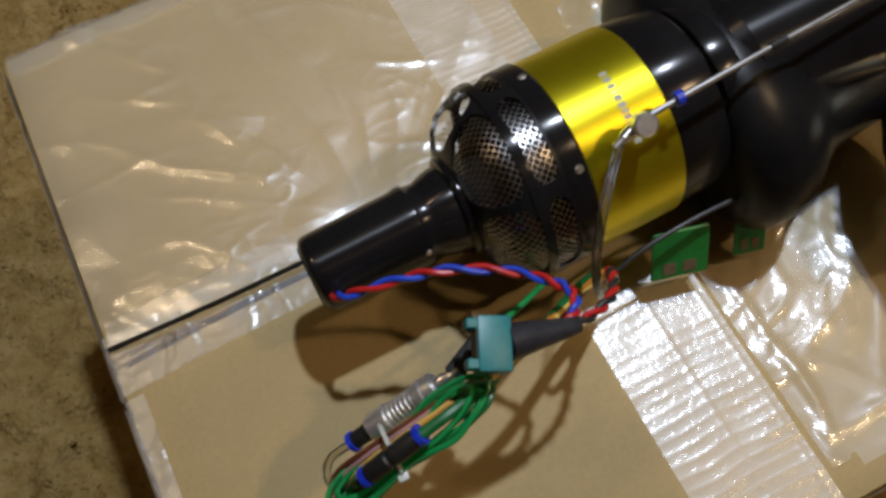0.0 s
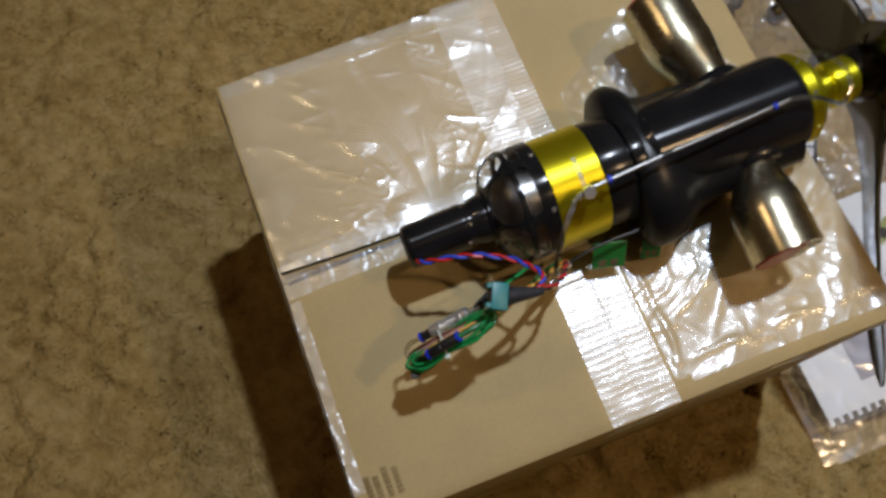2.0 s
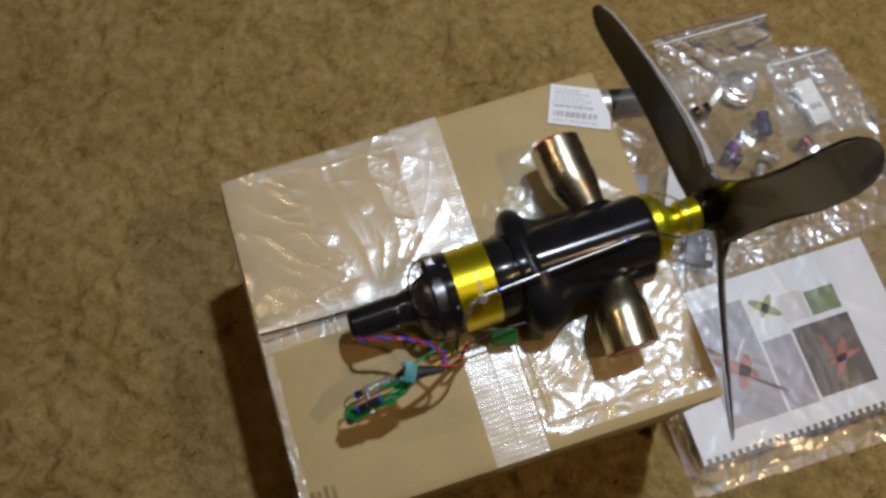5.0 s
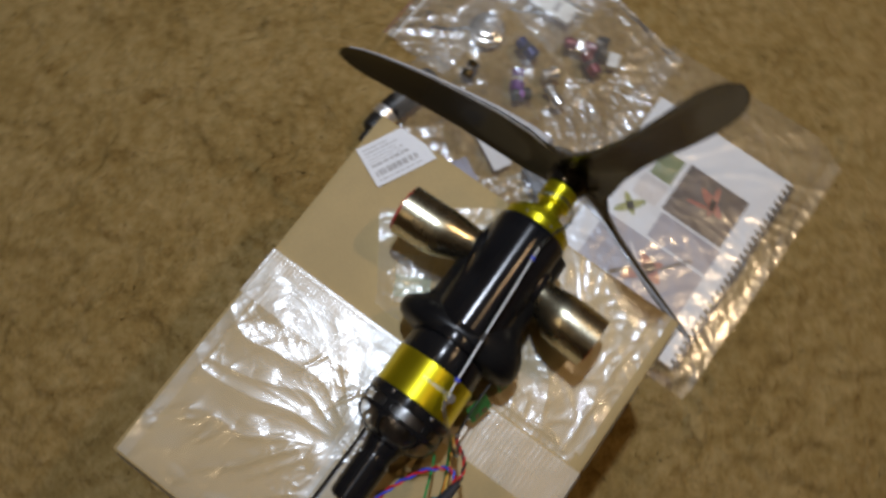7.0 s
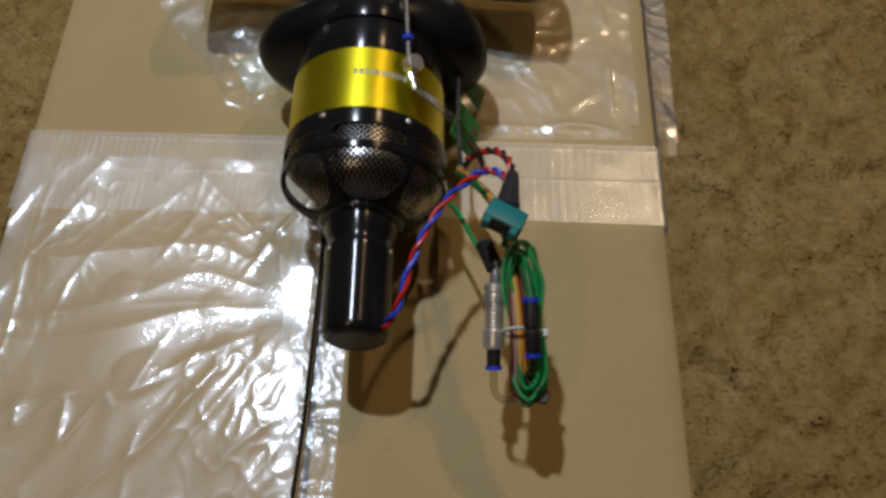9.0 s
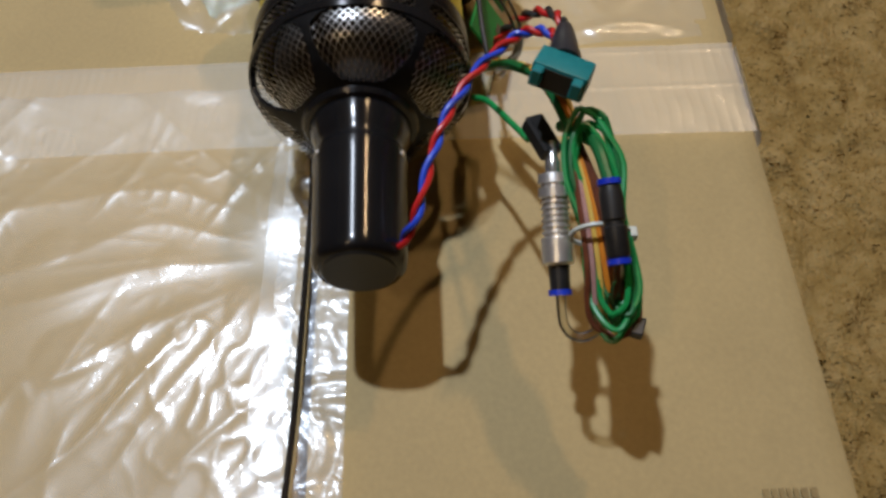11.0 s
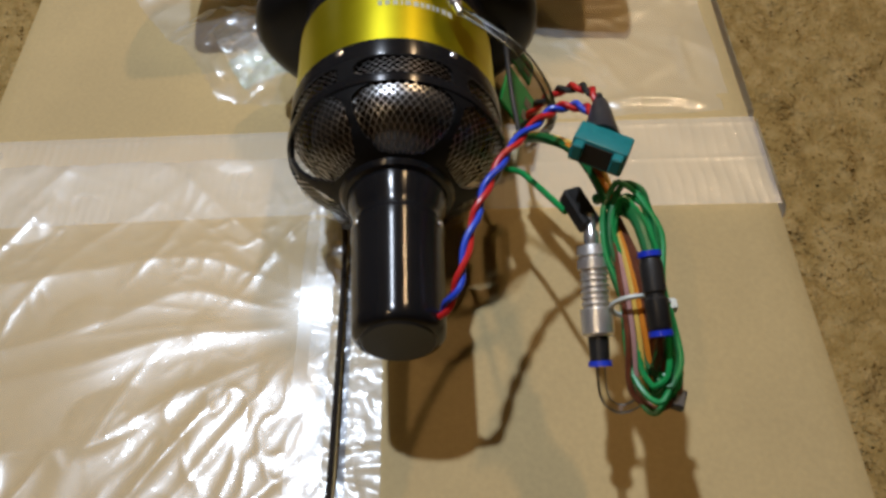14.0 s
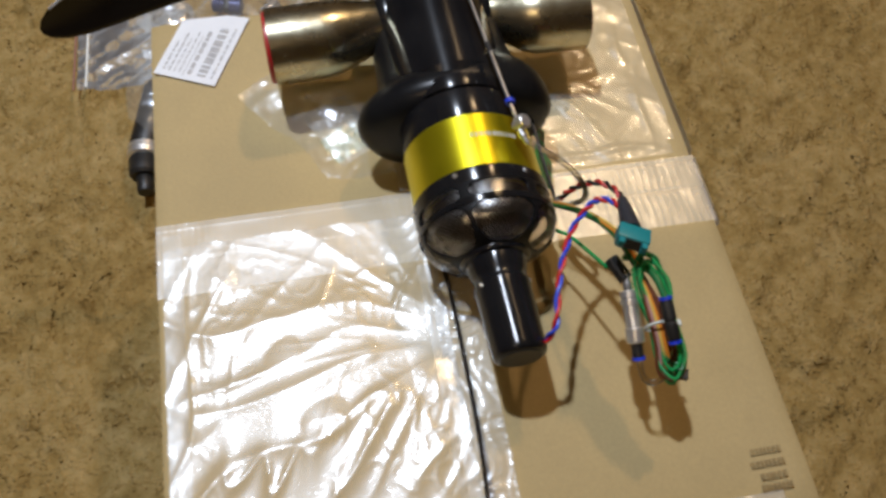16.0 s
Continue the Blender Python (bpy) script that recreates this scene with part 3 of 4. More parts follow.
def screen_r(x):
    for (a, r0), (b, r1) in zip(SCREEN, SCREEN[1:]):
        if x <= b:
            return r0 + (r1 - r0) * (x - a) / (b - a)
    return SCREEN[-1][1]


def wire_screen():
    """Diamond wire mesh on the intake's bell."""
    bm = bmesh.new()
    n, rows = 84, 24
    grid = []
    for i in range(rows + 1):
        x = 0.1505 + (0.1835 - 0.1505) * i / rows
        ring = []
        for k in range(n):
            deg = (k + 0.5 * (i % 2)) * 360 / n
            pillow = 0.0020 * abs(math.sin(radians(3 * (deg - 12)))) ** 0.6
            ring.append(bm.verts.new(on_round(x, screen_r(x) - 0.0010 + pillow, deg)))
        grid.append(ring)
    for i in range(rows - 1):
        for k in range(n):
            odd = i % 2
            a, c = grid[i][k], grid[i + 2][k] if i + 2 <= rows else None
            left, right = grid[i + 1][(k - 1 + odd) % n], grid[i + 1][(k + odd) % n]
            if c:
                bm.faces.new((a, right, c, left))
    bmesh.ops.wireframe(bm, faces=bm.faces[:], thickness=0.00025, use_replace=True, use_even_offset=True, use_boundary=True)
    return bm


def screen_frame():
    """The bell's frame: six rounded windows below the belt and six slots above it."""
    bm = bmesh.new()
    nd, nx = 288, 50
    x0, x1 = 0.1498, 0.1842
    rows = []
    for i in range(nx + 1):
        x = x0 + (x1 - x0) * i / nx
        rows.append([bm.verts.new(on_round(x, screen_r(min(max(x, SCREEN[0][0]), SCREEN[-1][0])) + 0.0014, 360 * k / nd)) for k in range(nd)])

    def hole(x, deg):
        d = abs((deg - 98 + 30) % 60 - 30)
        low = (d / 27.3) ** 3.5 + (abs(x - 0.1590) / 0.0083) ** 3
        high = (d / 25.0) ** 5 + (abs(x - 0.1753) / 0.0042) ** 4
        return low < 1 or high < 1

    for i in range(nx):
        for k in range(nd):
            if not hole(x0 + (x1 - x0) * (i + 0.5) / nx, 360 * (k + 0.5) / nd):
                j = (k + 1) % nd
                bm.faces.new((rows[i][k], rows[i][j], rows[i + 1][j], rows[i + 1][k]))
    bmesh.ops.delete(bm, geom=[v for v in bm.verts if not v.link_faces], context="VERTS")
    rim = [v for v in bm.verts if v.is_boundary and x0 + 0.001 < v.co.x < x1 - 0.001]
    for _ in range(5):
        bmesh.ops.smooth_vert(bm, verts=rim, factor=0.5, use_axis_x=True, use_axis_y=True, use_axis_z=True)
    bmesh.ops.recalc_face_normals(bm, faces=bm.faces)
    bmesh.ops.solidify(bm, geom=bm.faces[:], thickness=0.0018)
    return bm


def exhaust(side):
    """A flared stub pipe with a wall, open at its end."""
    path = [(0.338, 0.018, 0.0130), (0.3365, 0.034, 0.0135), (0.335, 0.042, 0.0146), (0.3335, 0.050, 0.0168), (0.332, 0.058, 0.0198), (0.3305, 0.066, 0.0226), (0.329, 0.073, 0.0242), (0.328, 0.078, 0.0246), (0.327, 0.100, 0.0247), (0.3265, 0.113, 0.0248)]
    pts = [Vector((x, AY + side * d * (0.95 if side > 0 else 0.885), AZ - 0.001)) for x, d, r in path]
    if side > 0:
        path = [(x, d, r + 0.0026 * max(0.0, min(1.0, (0.073 - d) / 0.025))) for x, d, r in path]
    rs = [r for x, d, r in path]
    inner = [Vector((x, AY + side * d * (0.95 if side > 0 else 0.885), AZ - 0.001)) for x, d, r in reversed(path[4:])]
    ri = [r - 0.0014 for x, d, r in reversed(path[4:])]
    return tube(pts + inner, rs + ri, 40, cap=False), pts[-1]


BLADE = [(0.008, 0.072, 0.022, -6), (0.026, 0.066, 0.0150, 3), (0.050, 0.056, 0.0100, 16), (0.09, 0.049, 0.0068, 24), (0.13, 0.0445, 0.0056, 24), (0.17, 0.0430, 0.0048, 22), (0.205, 0.0415, 0.004, 19), (0.235, 0.0395, 0.0034, 17), (0.258, 0.0355, 0.0029, 16), (0.276, 0.0275, 0.0025, 15), (0.287, 0.0165, 0.002, 15), (0.292, 0.005, 0.0013, 15)]


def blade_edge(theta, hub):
    """The pale rounded edge of a blade, widest at its root."""
    a = radians(theta)
    u, v, ax = Vector((0, math.cos(a), math.sin(a))), Vector((0, -math.sin(a), math.cos(a))), Vector((1, 0, 0))
    pts, rs = [], []
    for r, chord, thick, pitch in BLADE[1:-2]:
        b = radians(pitch)
        c, n = ax * math.sin(b) + v * math.cos(b), ax * math.cos(b) - v * math.sin(b)
        s = r / 0.292
        mid = hub + u * r + c * (0.010 * math.sin(s * 2.6) - 0.012 * s * s)
        wide = 0.0052 * (1 - s) ** 2 + 0.0011
        pts.append(mid + c * (chord / 2 - wide * 0.9) + n * (wide * 0.75))
        rs.append(wide)
    return tube(pts, rs, 12)


def blade(theta, hub):
    """A twisted scimitar blade: rows of radius, chord, thickness and pitch."""
    bm = bmesh.new()
    a = radians(theta)
    u, v, ax = Vector((0, math.cos(a), math.sin(a))), Vector((0, -math.sin(a), math.cos(a))), Vector((1, 0, 0))
    rings = []
    for r, chord, thick, pitch in BLADE:
        b = radians(pitch)
        c = ax * math.sin(b) + v * math.cos(b)
        n = ax * math.cos(b) - v * math.sin(b)
        s = r / 0.292
        mid = hub + u * r + c * (0.010 * math.sin(s * 2.6) - 0.012 * s * s)
        ring = []
        for k in range(20):
            t = 2 * math.pi * k / 20
            x = math.cos(t)
            y = math.sin(t) * (1 - 0.35 * x)
            ring.append(bm.verts.new(mid + c * (x * chord / 2) + n * (y * thick / 2 + 0.08 * chord * (1 - x * x))))
        rings.append(ring)
    for p, q in zip(rings, rings[1:]):
        for k in range(20):
            j = (k + 1) % 20
            bm.faces.new((p[k], p[j], q[j], q[k]))
    bm.faces.new(rings[0][::-1])
    bm.faces.new(rings[-1])
    return bm


def build_engine():
    eng = thing("turboprop_engine", (0.26, AY, ZT), "black and gold model turboprop engine lying on a cardboard box", "engine")
    nose = part("starter_housing", lathe([(0.0905, 0), (0.0905, 0.0135), (0.0912, 0.0152), (0.0926, 0.0163), (0.095, 0.0166), (0.128, 0.0172), (0.1295, 0.0176), (0.133, 0.0176), (0.134, 0.0168), (0.1375, 0.0163), (0.139, 0.0170), (0.1435, 0.0185), (0.1475, 0.0192), (0.1495, 0.0190), (0.150, 0.016), (0.150, 0)]), BLACK, eng)
    part("end_cap", lathe([(0.0898, 0), (0.0898, 0.0125), (0.0904, 0.0132), (0.0906, 0.0132)]), BLACK_MATT, nose)
    for deg in (35, 155, 275):
        p = on_round(0.1315, 0.0176, deg)
        part("set_screw", straight(p - (p - Vector((0.1315, AY, AZ))).normalized() * 0.001, p + (p - Vector((0.1315, AY, AZ))).normalized() * 0.0006, [(0, 0.0013), (0.7, 0.0013), (1, 0.0009)], 10), CHROME, nose)
    part("inner_cone", lathe([(0.150, 0.012), (0.157, 0.018), (0.165, 0.026), (0.172, 0.031), (0.184, 0.033)]), INSIDE_SHADE, eng)
    part("compressor_ring", lathe([(0.166, 0.0285), (0.170, 0.0335), (0.176, 0.0345), (0.180, 0.0345)]), INSIDE_SHADE, eng)
    part("intake_screen", wire_screen(), MESH, eng, "fine steel wire intake screen")
    def shell(x0, x1, d0, d1, nx, nd, lift, thick):
        bm = bmesh.new()
        g = [[bm.verts.new(on_round(x, screen_r(x) + lift, d)) for d in np.linspace(d0, d1, nd)] for x in np.linspace(x0, x1, nx)]
        for a, b in zip(g, g[1:]):
            for p in range(nd - 1):
                bm.faces.new((a[p], a[p + 1], b[p + 1], b[p]))
        bmesh.ops.remove_doubles(bm, verts=bm.verts, dist=1e-6)
        bmesh.ops.recalc_face_normals(bm, faces=bm.faces)
        bmesh.ops.solidify(bm, geom=bm.faces[:], thickness=thick)
        return bm

    part("screen_frame", screen_frame(), BLACK_CAST, eng, "black moulded frame with rounded mesh windows")
    part("screen_belt", shell(0.1672, 0.1708, 0, 360, 7, 91, 0.0020, 0.0026), BLACK, eng)
    part("screen_collar", ring_at(0.1505, 0.0195, 0.0030), BLACK, eng)
    part("front_ring", lathe([(0.1795, 0.0405), (0.1800, 0.0428), (0.1815, 0.0434), (0.1885, 0.0434), (0.1893, 0.0428), (0.1893, 0.038)]), BLACK, eng)
    for k in range(6):
        deg = 60 * k + 64
        p, d = on_round(0.1862, 0.0432, deg), on_round(0, 1, deg) - Vector((0, AY, AZ))
        part("ring_screw", straight(p - d * 0.001, p + d * 0.0009, [(0, 0.0017), (0.7, 0.0017), (1, 0.0011)], 10), CHROME, eng)
    band = part("gold_band", lathe([(0.1893, 0.038), (0.1893, 0.0416), (0.1899, 0.0422), (0.2245, 0.0422), (0.2251, 0.0416), (0.2251, 0.038)]), GOLD, eng, "anodised gold aluminium band")
    rng = random.Random(5)
    for row, (x, d0, d1) in enumerate(((0.2085, 84, 126),)):
        deg = d0
        while deg < d1:
            w = rng.uniform(1.2, 3.2)
            bm = bmesh.new()
            q = []
            for dx, dd in ((0, 0), (0.0028, 0), (0.0028, w), (0, w)):
                q.append(bm.verts.new(on_round(x + dx, 0.04232, deg + dd)))
            bm.faces.new(q)
            bmesh.ops.solidify(bm, geom=bm.faces[:], thickness=-0.00015)
            part("etched_mark", bm, WHITE, band)
            deg += w + rng.uniform(0.8, 1.6)
    part("case_ring", lathe([(0.2251, 0.038), (0.2252, 0.0408), (0.2258, 0.0412), (0.2440, 0.0412), (0.2450, 0.0405), (0.2455, 0.0360), (0.2480, 0.0355), (0.2485, 0.0385), (0.2500, 0.0392), (0.2565, 0.0392), (0.2580, 0.0384), (0.2585, 0.0350), (0.262, 0.0345)]), BLACK, eng)
    main = part("rear_case", lathe([(0.2600, 0.034), (0.2605, 0.0368), (0.2620, 0.0376), (0.2660, 0.0376), (0.2668, 0.0368), (0.3715, 0.0364), (0.3750, 0.0358), (0.3775, 0.0346), (0.3788, 0.0330), (0.3792, 0.028), (0.3795, 0.020)]), BLACK, eng)
    # wide collector with the two exhaust roots, lower and flatter than the case
    bm = lathe([(0.2440, 0.030), (0.2446, 0.042), (0.2462, 0.0510), (0.2495, 0.0575), (0.2545, 0.0610), (0.2600, 0.0616), (0.2650, 0.0596), (0.2690, 0.0556), (0.2725, 0.0505), (0.2770, 0.0465), (0.2840, 0.0445), (0.2950, 0.0436), (0.3250, 0.0425), (0.3500, 0.0405), (0.3650, 0.0370), (0.3700, 0.030)])
    for v in bm.verts:
        v.co.z = AZ - 0.008 + (v.co.z - AZ) * 0.68
        if v.co.y < AY and v.co.x > 0.2545:
            v.co.x = min(0.372, 0.2545 + (v.co.x - 0.2545) * 1.7)
    part("exhaust_collector", bm, BLACK_CAST, eng)
    for side in (1, -1):
        bm, end = exhaust(side)
        pipe = part("exhaust_pipe", bm, PIPE, eng, "heat-tinted shiny steel exhaust stub")
        q = end + Vector((0, 0.0022 if side > 0 else -0.0004, 0))
        part("exhaust_plug", straight(q - Vector((0, side * 0.008, 0)), q, [(0, 0.0232), (0.55, 0.0232), (0.9, 0.0230), (1, 0.0222)], 32), CAP_RED, pipe, "dark red plug in the open end")
        root = [Vector((0.338, AY + side * d, AZ - 0.003)) for d in (0.020, 0.030, 0.034, 0.0365, 0.0375, 0.0378)]
        part("pipe_root", tube(root, [0.0215, 0.0212, 0.0206, 0.0192, 0.0170, 0.0140], 32), BLACK, eng)
    nose_piece = part("gearbox_nose", lathe([(0.3780, 0.0220), (0.3784, 0.0318), (0.3793, 0.0328), (0.3862, 0.0328), (0.3876, 0.0318), (0.3884, 0.0292), (0.3930, 0.0270), (0.3968, 0.0222), (0.3992, 0.0160), (0.4015, 0.0132), (0.4055, 0.0126), (0.4085, 0.0134), (0.4098, 0.0158), (0.4112, 0.0166), (0.4175, 0.0166), (0.4182, 0.0158), (0.4202, 0.0158), (0.4209, 0.0166), (0.4275, 0.0166), (0.4292, 0.0154), (0.4300, 0.0130), (0.4300, 0)]), GOLD, eng, "gold anodised stepped gearbox nose")
    loop = spline([(0.3560, 0.1470, 0.3744), (0.3670, 0.1455, 0.3728), (0.3790, 0.1420, 0.3695), (0.3905, 0.1385, 0.3620), (0.4010, 0.1375, 0.3545), (0.4095, 0.1440, 0.3580), (0.4120, 0.1560, 0.3605), (0.4085, 0.1680, 0.3595), (0.4010, 0.1780, 0.3565), (0.3920, 0.1850, 0.3520)], 8)
    part("nose_hose", tube(loop, 0.0014, 10), HOSE, eng, "clear hose looped over the gold nose")
    for deg in (20, 65, 110, 155):
        p = on_round(0.3828, 0.0326, deg)
        d = (on_round(0, 1, deg) - Vector((0, AY, AZ)))
        part("gearbox_screw", straight(p - d * 0.002, p + d * 0.0006, [(0, 0.0013), (1, 0.0013)], 8), CHROME, nose_piece)
    hub = Vector((0.446, AY + 0.0005, AZ - 0.003))
    part("propeller_hub", straight((0.4295, AY + 0.001, AZ - 0.001), (0.4640, AY + 0.0005, AZ - 0.003), [(0, 0.0165), (0.15, 0.0205), (0.5, 0.0215), (0.85, 0.0205), (1, 0.015)], 32), CARBON, eng)
    part("propeller_nut", straight((0.4635, AY + 0.0005, AZ - 0.003), (0.476, AY + 0.0005, AZ - 0.003), [(0, 0.007), (0.7, 0.007), (1, 0.0045)], 6), CHROME, eng)
    for theta in (-14.5, 104.0, 226.0):
        one = part("propeller_blade", blade(theta, hub), CARBON, eng, "dark glossy carbon propeller blade")
        if theta < 0:
            part("blade_edge", blade_edge(theta, hub), PALE_EDGE, one, "pale strip along the trailing edge")
    # fuel line with its knob
    line = part("fuel_line", tube([Vector((0.205, 0.138, 0.3785)), Vector((0.262, 0.1412, 0.3775))], 0.0011, 10), LINE_STEEL, eng, "thin bright steel fuel line")
    part("line_sleeve", tube([Vector((0.2615, 0.1412, 0.3775)), Vector((0.2685, 0.1416, 0.3772))], 0.0016, 10), BLACK_WIRE, line)
    part("line_end", tube([Vector((0.268, 0.1416, 0.3772)), Vector((0.330, 0.1450, 0.3752)), Vector((0.3575, 0.1467, 0.3743))], 0.0010, 10), LINE_STEEL, line)
    part("line_collar", tube([Vector((0.2218, 0.139, 0.3785)), Vector((0.2245, 0.139, 0.3785))], 0.0027, 14), BLUE, line, "small blue collar")
    part("line_collar", tube([Vector((0.3445, 0.1457, 0.3747)), Vector((0.3472, 0.1459, 0.3746))], 0.0022, 14), BLUE, line, "small blue collar")
    d = Vector((-0.2, -0.55, 0.85)).normalized()
    c = Vector((0.2085, 0.138, 0.376))
    part("fuel_knob", straight(c - d * 0.002, c + d * 0.007, [(0, 0.0024), (0.3, 0.0024), (0.32, 0.0041), (0.90, 0.0041), (1, 0.0034)], 28), KNURL, eng, "turned bright metal screw knob")
    part("knob_fitting", straight(c + Vector((-0.004, -0.0005, 0)), c + Vector((-0.012, -0.003, -0.0015)), [(0, 0.0022), (0.5, 0.0022), (0.52, 0.0016), (1, 0.0014)], 12), CHROME, eng)
    hose = spline([(0.199, 0.1355, 0.3745), (0.190, 0.1265, 0.3740), (0.181, 0.1165, 0.3710), (0.1755, 0.1085, 0.3620), (0.1745, 0.1040, 0.3500), (0.177, 0.1035, 0.3380), (0.183, 0.1065, 0.3250), (0.188, 0.1095, 0.3140)], 8)
    part("clear_hose", tube(hose, 0.0016, 12), HOSE, eng, "clear flexible hose")
    side_pipe = spline([(0.188, 0.112, 0.318), (0.205, 0.114, 0.324), (0.226, 0.1145, 0.327), (0.246, 0.1140, 0.327)], 6)
    part("side_tube", tube(side_pipe, 0.0010, 10), BLACK_WIRE, eng)
    part("tube_nut", straight((0.187, 0.112, 0.3177), (0.192, 0.1125, 0.3190), [(0, 0.0026), (1, 0.0026)], 6), CHROME, eng)
    # green tags on the side tube
    for x, w, y, z in ((0.222, 0.024, 0.1100, 0.3085), (0.254, 0.014, 0.106, 0.304)):
        m = Matrix.Translation((x, y, z)) @ Euler((radians(56), radians(4), radians(-14))).to_matrix().to_4x4()
        tag = part("green_tag", block(-w / 2, w / 2, -0.011, 0.011, -0.0007, 0.0007, 0.0006, 1, m), GREEN_TAG, eng, "bright green printed tag")
        for k in range(2):
            part("tag_mark", block(-w * 0.3 + k * w * 0.35, -w * 0.3 + k * w * 0.35 + w * 0.22, -0.0085, -0.0035, 0.0009, 0.0011, 0, 1, m), INK, tag)
    # the engine lies nose up by about a degree
    done = set()
    slim = ("starter_housing", "end_cap", "set_screw", "inner_cone", "compressor_ring", "intake_screen", "screen_frame", "screen_belt", "screen_collar", "front_ring", "ring_screw", "gold_band", "etched_mark", "case_ring", "rear_case")
    for ob in eng.children_recursive:
        if ob.data.name not in done:
            done.add(ob.data.name)
            for v in ob.data.vertices:
                if ob.name.split(".")[0] in slim:
                    k = 0.91 if v.co.x < 0.262 else 0.965
                    v.co.y, v.co.z = AY + (v.co.y - AY) * k, AZ + (v.co.z - AZ) * k
                v.co.y -= 0.018 * (0.26 - v.co.x)
                v.co.z += 0.0015 + 0.017 * (0.26 - v.co.x)


build_engine()


# ---------------------------------------------------------------- wiring
def twisted(points, r, turns, phase):
    pts = spline(points, 14)
    out = []
    up = Vector((0, 0, 1))
    for i, p in enumerate(pts):
        d = (pts[min(i + 1, len(pts) - 1)] - pts[max(i - 1, 0)]).normalized()
        up = (up - d * up.dot(d)).normalized()
        s = d.cross(up)
        a = phase + 2 * math.pi * turns * i / (len(pts) - 1)
        out.append(p + (up * math.cos(a) + s * math.sin(a)) * r)
    return out


def build_harness():
    har = thing("wiring_harness", (0.12, 0.09, ZT), "coiled coloured wires with connectors plugged into the engine", "wiring")
    run = [(0.0945, 0.1435, 0.3435), (0.100, 0.138, 0.3530), (0.118, 0.133, 0.3575), (0.133, 0.127, 0.3610), (0.149, 0.118, 0.3610), (0.159, 0.108, 0.3625), (0.163, 0.101, 0.3635), (0.160, 0.0945, 0.3660), (0.153, 0.0910, 0.3690)]
    part("red_wire", tube(twisted(run, 0.0010, 6.5, 0), 0.00105, 8), RED_WIRE, har, "red wire of a twisted pair")
    part("blue_wire", tube(twisted(run, 0.0010, 6.5, math.pi), 0.00105, 8), BLUE_WIRE, har, "blue wire of a twisted pair")
    back = [(0.153, 0.0900, 0.3710), (0.164, 0.0905, 0.3680), (0.174, 0.0945, 0.3620), (0.180, 0.1010, 0.3540), (0.184, 0.1070, 0.3430), (0.188, 0.1100, 0.3280)]
    part("red_wire", tube(twisted(back, 0.0010, 4.5, 0), 0.00105, 8), RED_WIRE, har, "red wire of a dark twisted pair")
    part("black_wire", tube(twisted(back, 0.0010, 4.5, math.pi), 0.00105, 8), BLACK_WIRE, har, "black wire of a twisted pair")
    shrink = straight((0.158, 0.0895, 0.3690), (0.1345, 0.0930, 0.3765), [(0, 0.0026), (0.25, 0.0036), (0.6, 0.0046), (0.85, 0.0055), (1, 0.0057)], 16)
    part("heat_shrink_sleeve", shrink, SHRINK, har, "dark shrink sleeve")
    m = Matrix.Translation((0.1300, 0.0940, 0.3780)) @ Euler((radians(6), radians(14), radians(-24))).to_matrix().to_4x4()
    con = part("connector", block(-0.0052, 0.0052, -0.0084, 0.0084, -0.0042, 0.0042, 0.0009, 2, m), TEAL, har, "teal six-pin plug")
    # dark plate painted as the shade in the plug's hollow
    part("connector_socket", block(-0.0056, -0.0050, -0.0070, 0.0070, -0.0032, 0.0032, 0, 1, m), INSIDE_SHADE, con)
    for s in (-1, 1):
        part("connector_clip", block(-0.0085, -0.0035, s * 0.0060 - 0.0016, s * 0.0060 + 0.0016, -0.0015, 0.0036, 0.0004, 1, m), TEAL, con)
    # the bundle that leaves the engine low and turns down towards the nose
    feed = [(0.188, 0.112, 0.322), (0.178, 0.108, 0.334), (0.166, 0.1035, 0.346), (0.152, 0.0975, 0.354), (0.138, 0.0920, 0.359), (0.122, 0.0880, 0.360)]
    for k, (name, mat) in enumerate((("green_wire", DARK_GREEN), ("orange_wire", ORANGE_WIRE), ("yellow_wire", YELLOW_WIRE), ("brown_wire", BROWN_WIRE), ("pink_wire", PINK_WIRE), ("green_wire", GREEN_WIRE))):
        a = k * 1.05
        off = Vector((0, math.cos(a), math.sin(a))) * 0.0021
        pts = [Vector(p) + off * (0.7 + 0.5 * math.sin(i * 1.7 + k)) for i, p in enumerate(feed)]
        part(name, tube(spline(pts, 6), 0.00085 if mat is not DARK_GREEN else 0.0016, 7), mat, har)
    # green coil: several long loops held by a tie
    rng = random.Random(11)
    for k in range(6):
        w, dz, dx = 0.0052 + 0.0009 * k, rng.uniform(-0.004, 0.004), rng.uniform(-0.004, 0.003)
        ph, long = rng.uniform(-0.3, 0.3), rng.uniform(0.024, 0.031)
        loop = []
        for j in range(16):
            a = 2 * math.pi * j / 16
            x = 0.0945 + dx + long * math.cos(a) + rng.uniform(-0.0012, 0.0012)
            squeeze = 1 - 0.45 * math.exp(-((x - 0.092) / 0.012) ** 2)
            y = 0.0795 + 0.12 * (x - 0.064) + w * math.sin(a + ph * math.cos(a)) * squeeze + rng.uniform(-0.0006, 0.0006)
            loop.append((x, y, 0.3528 + 0.42 * (x - 0.0945) + dz - 0.0025 * math.sin(a) + rng.uniform(-0.0012, 0.0012)))
        loop.append(loop[0])
        part("coiled_wire", tube(spline(loop, 4), 0.00095, 7), GREEN_WIRE if k % 3 else DARK_GREEN, har, "green wire wound into a loop")
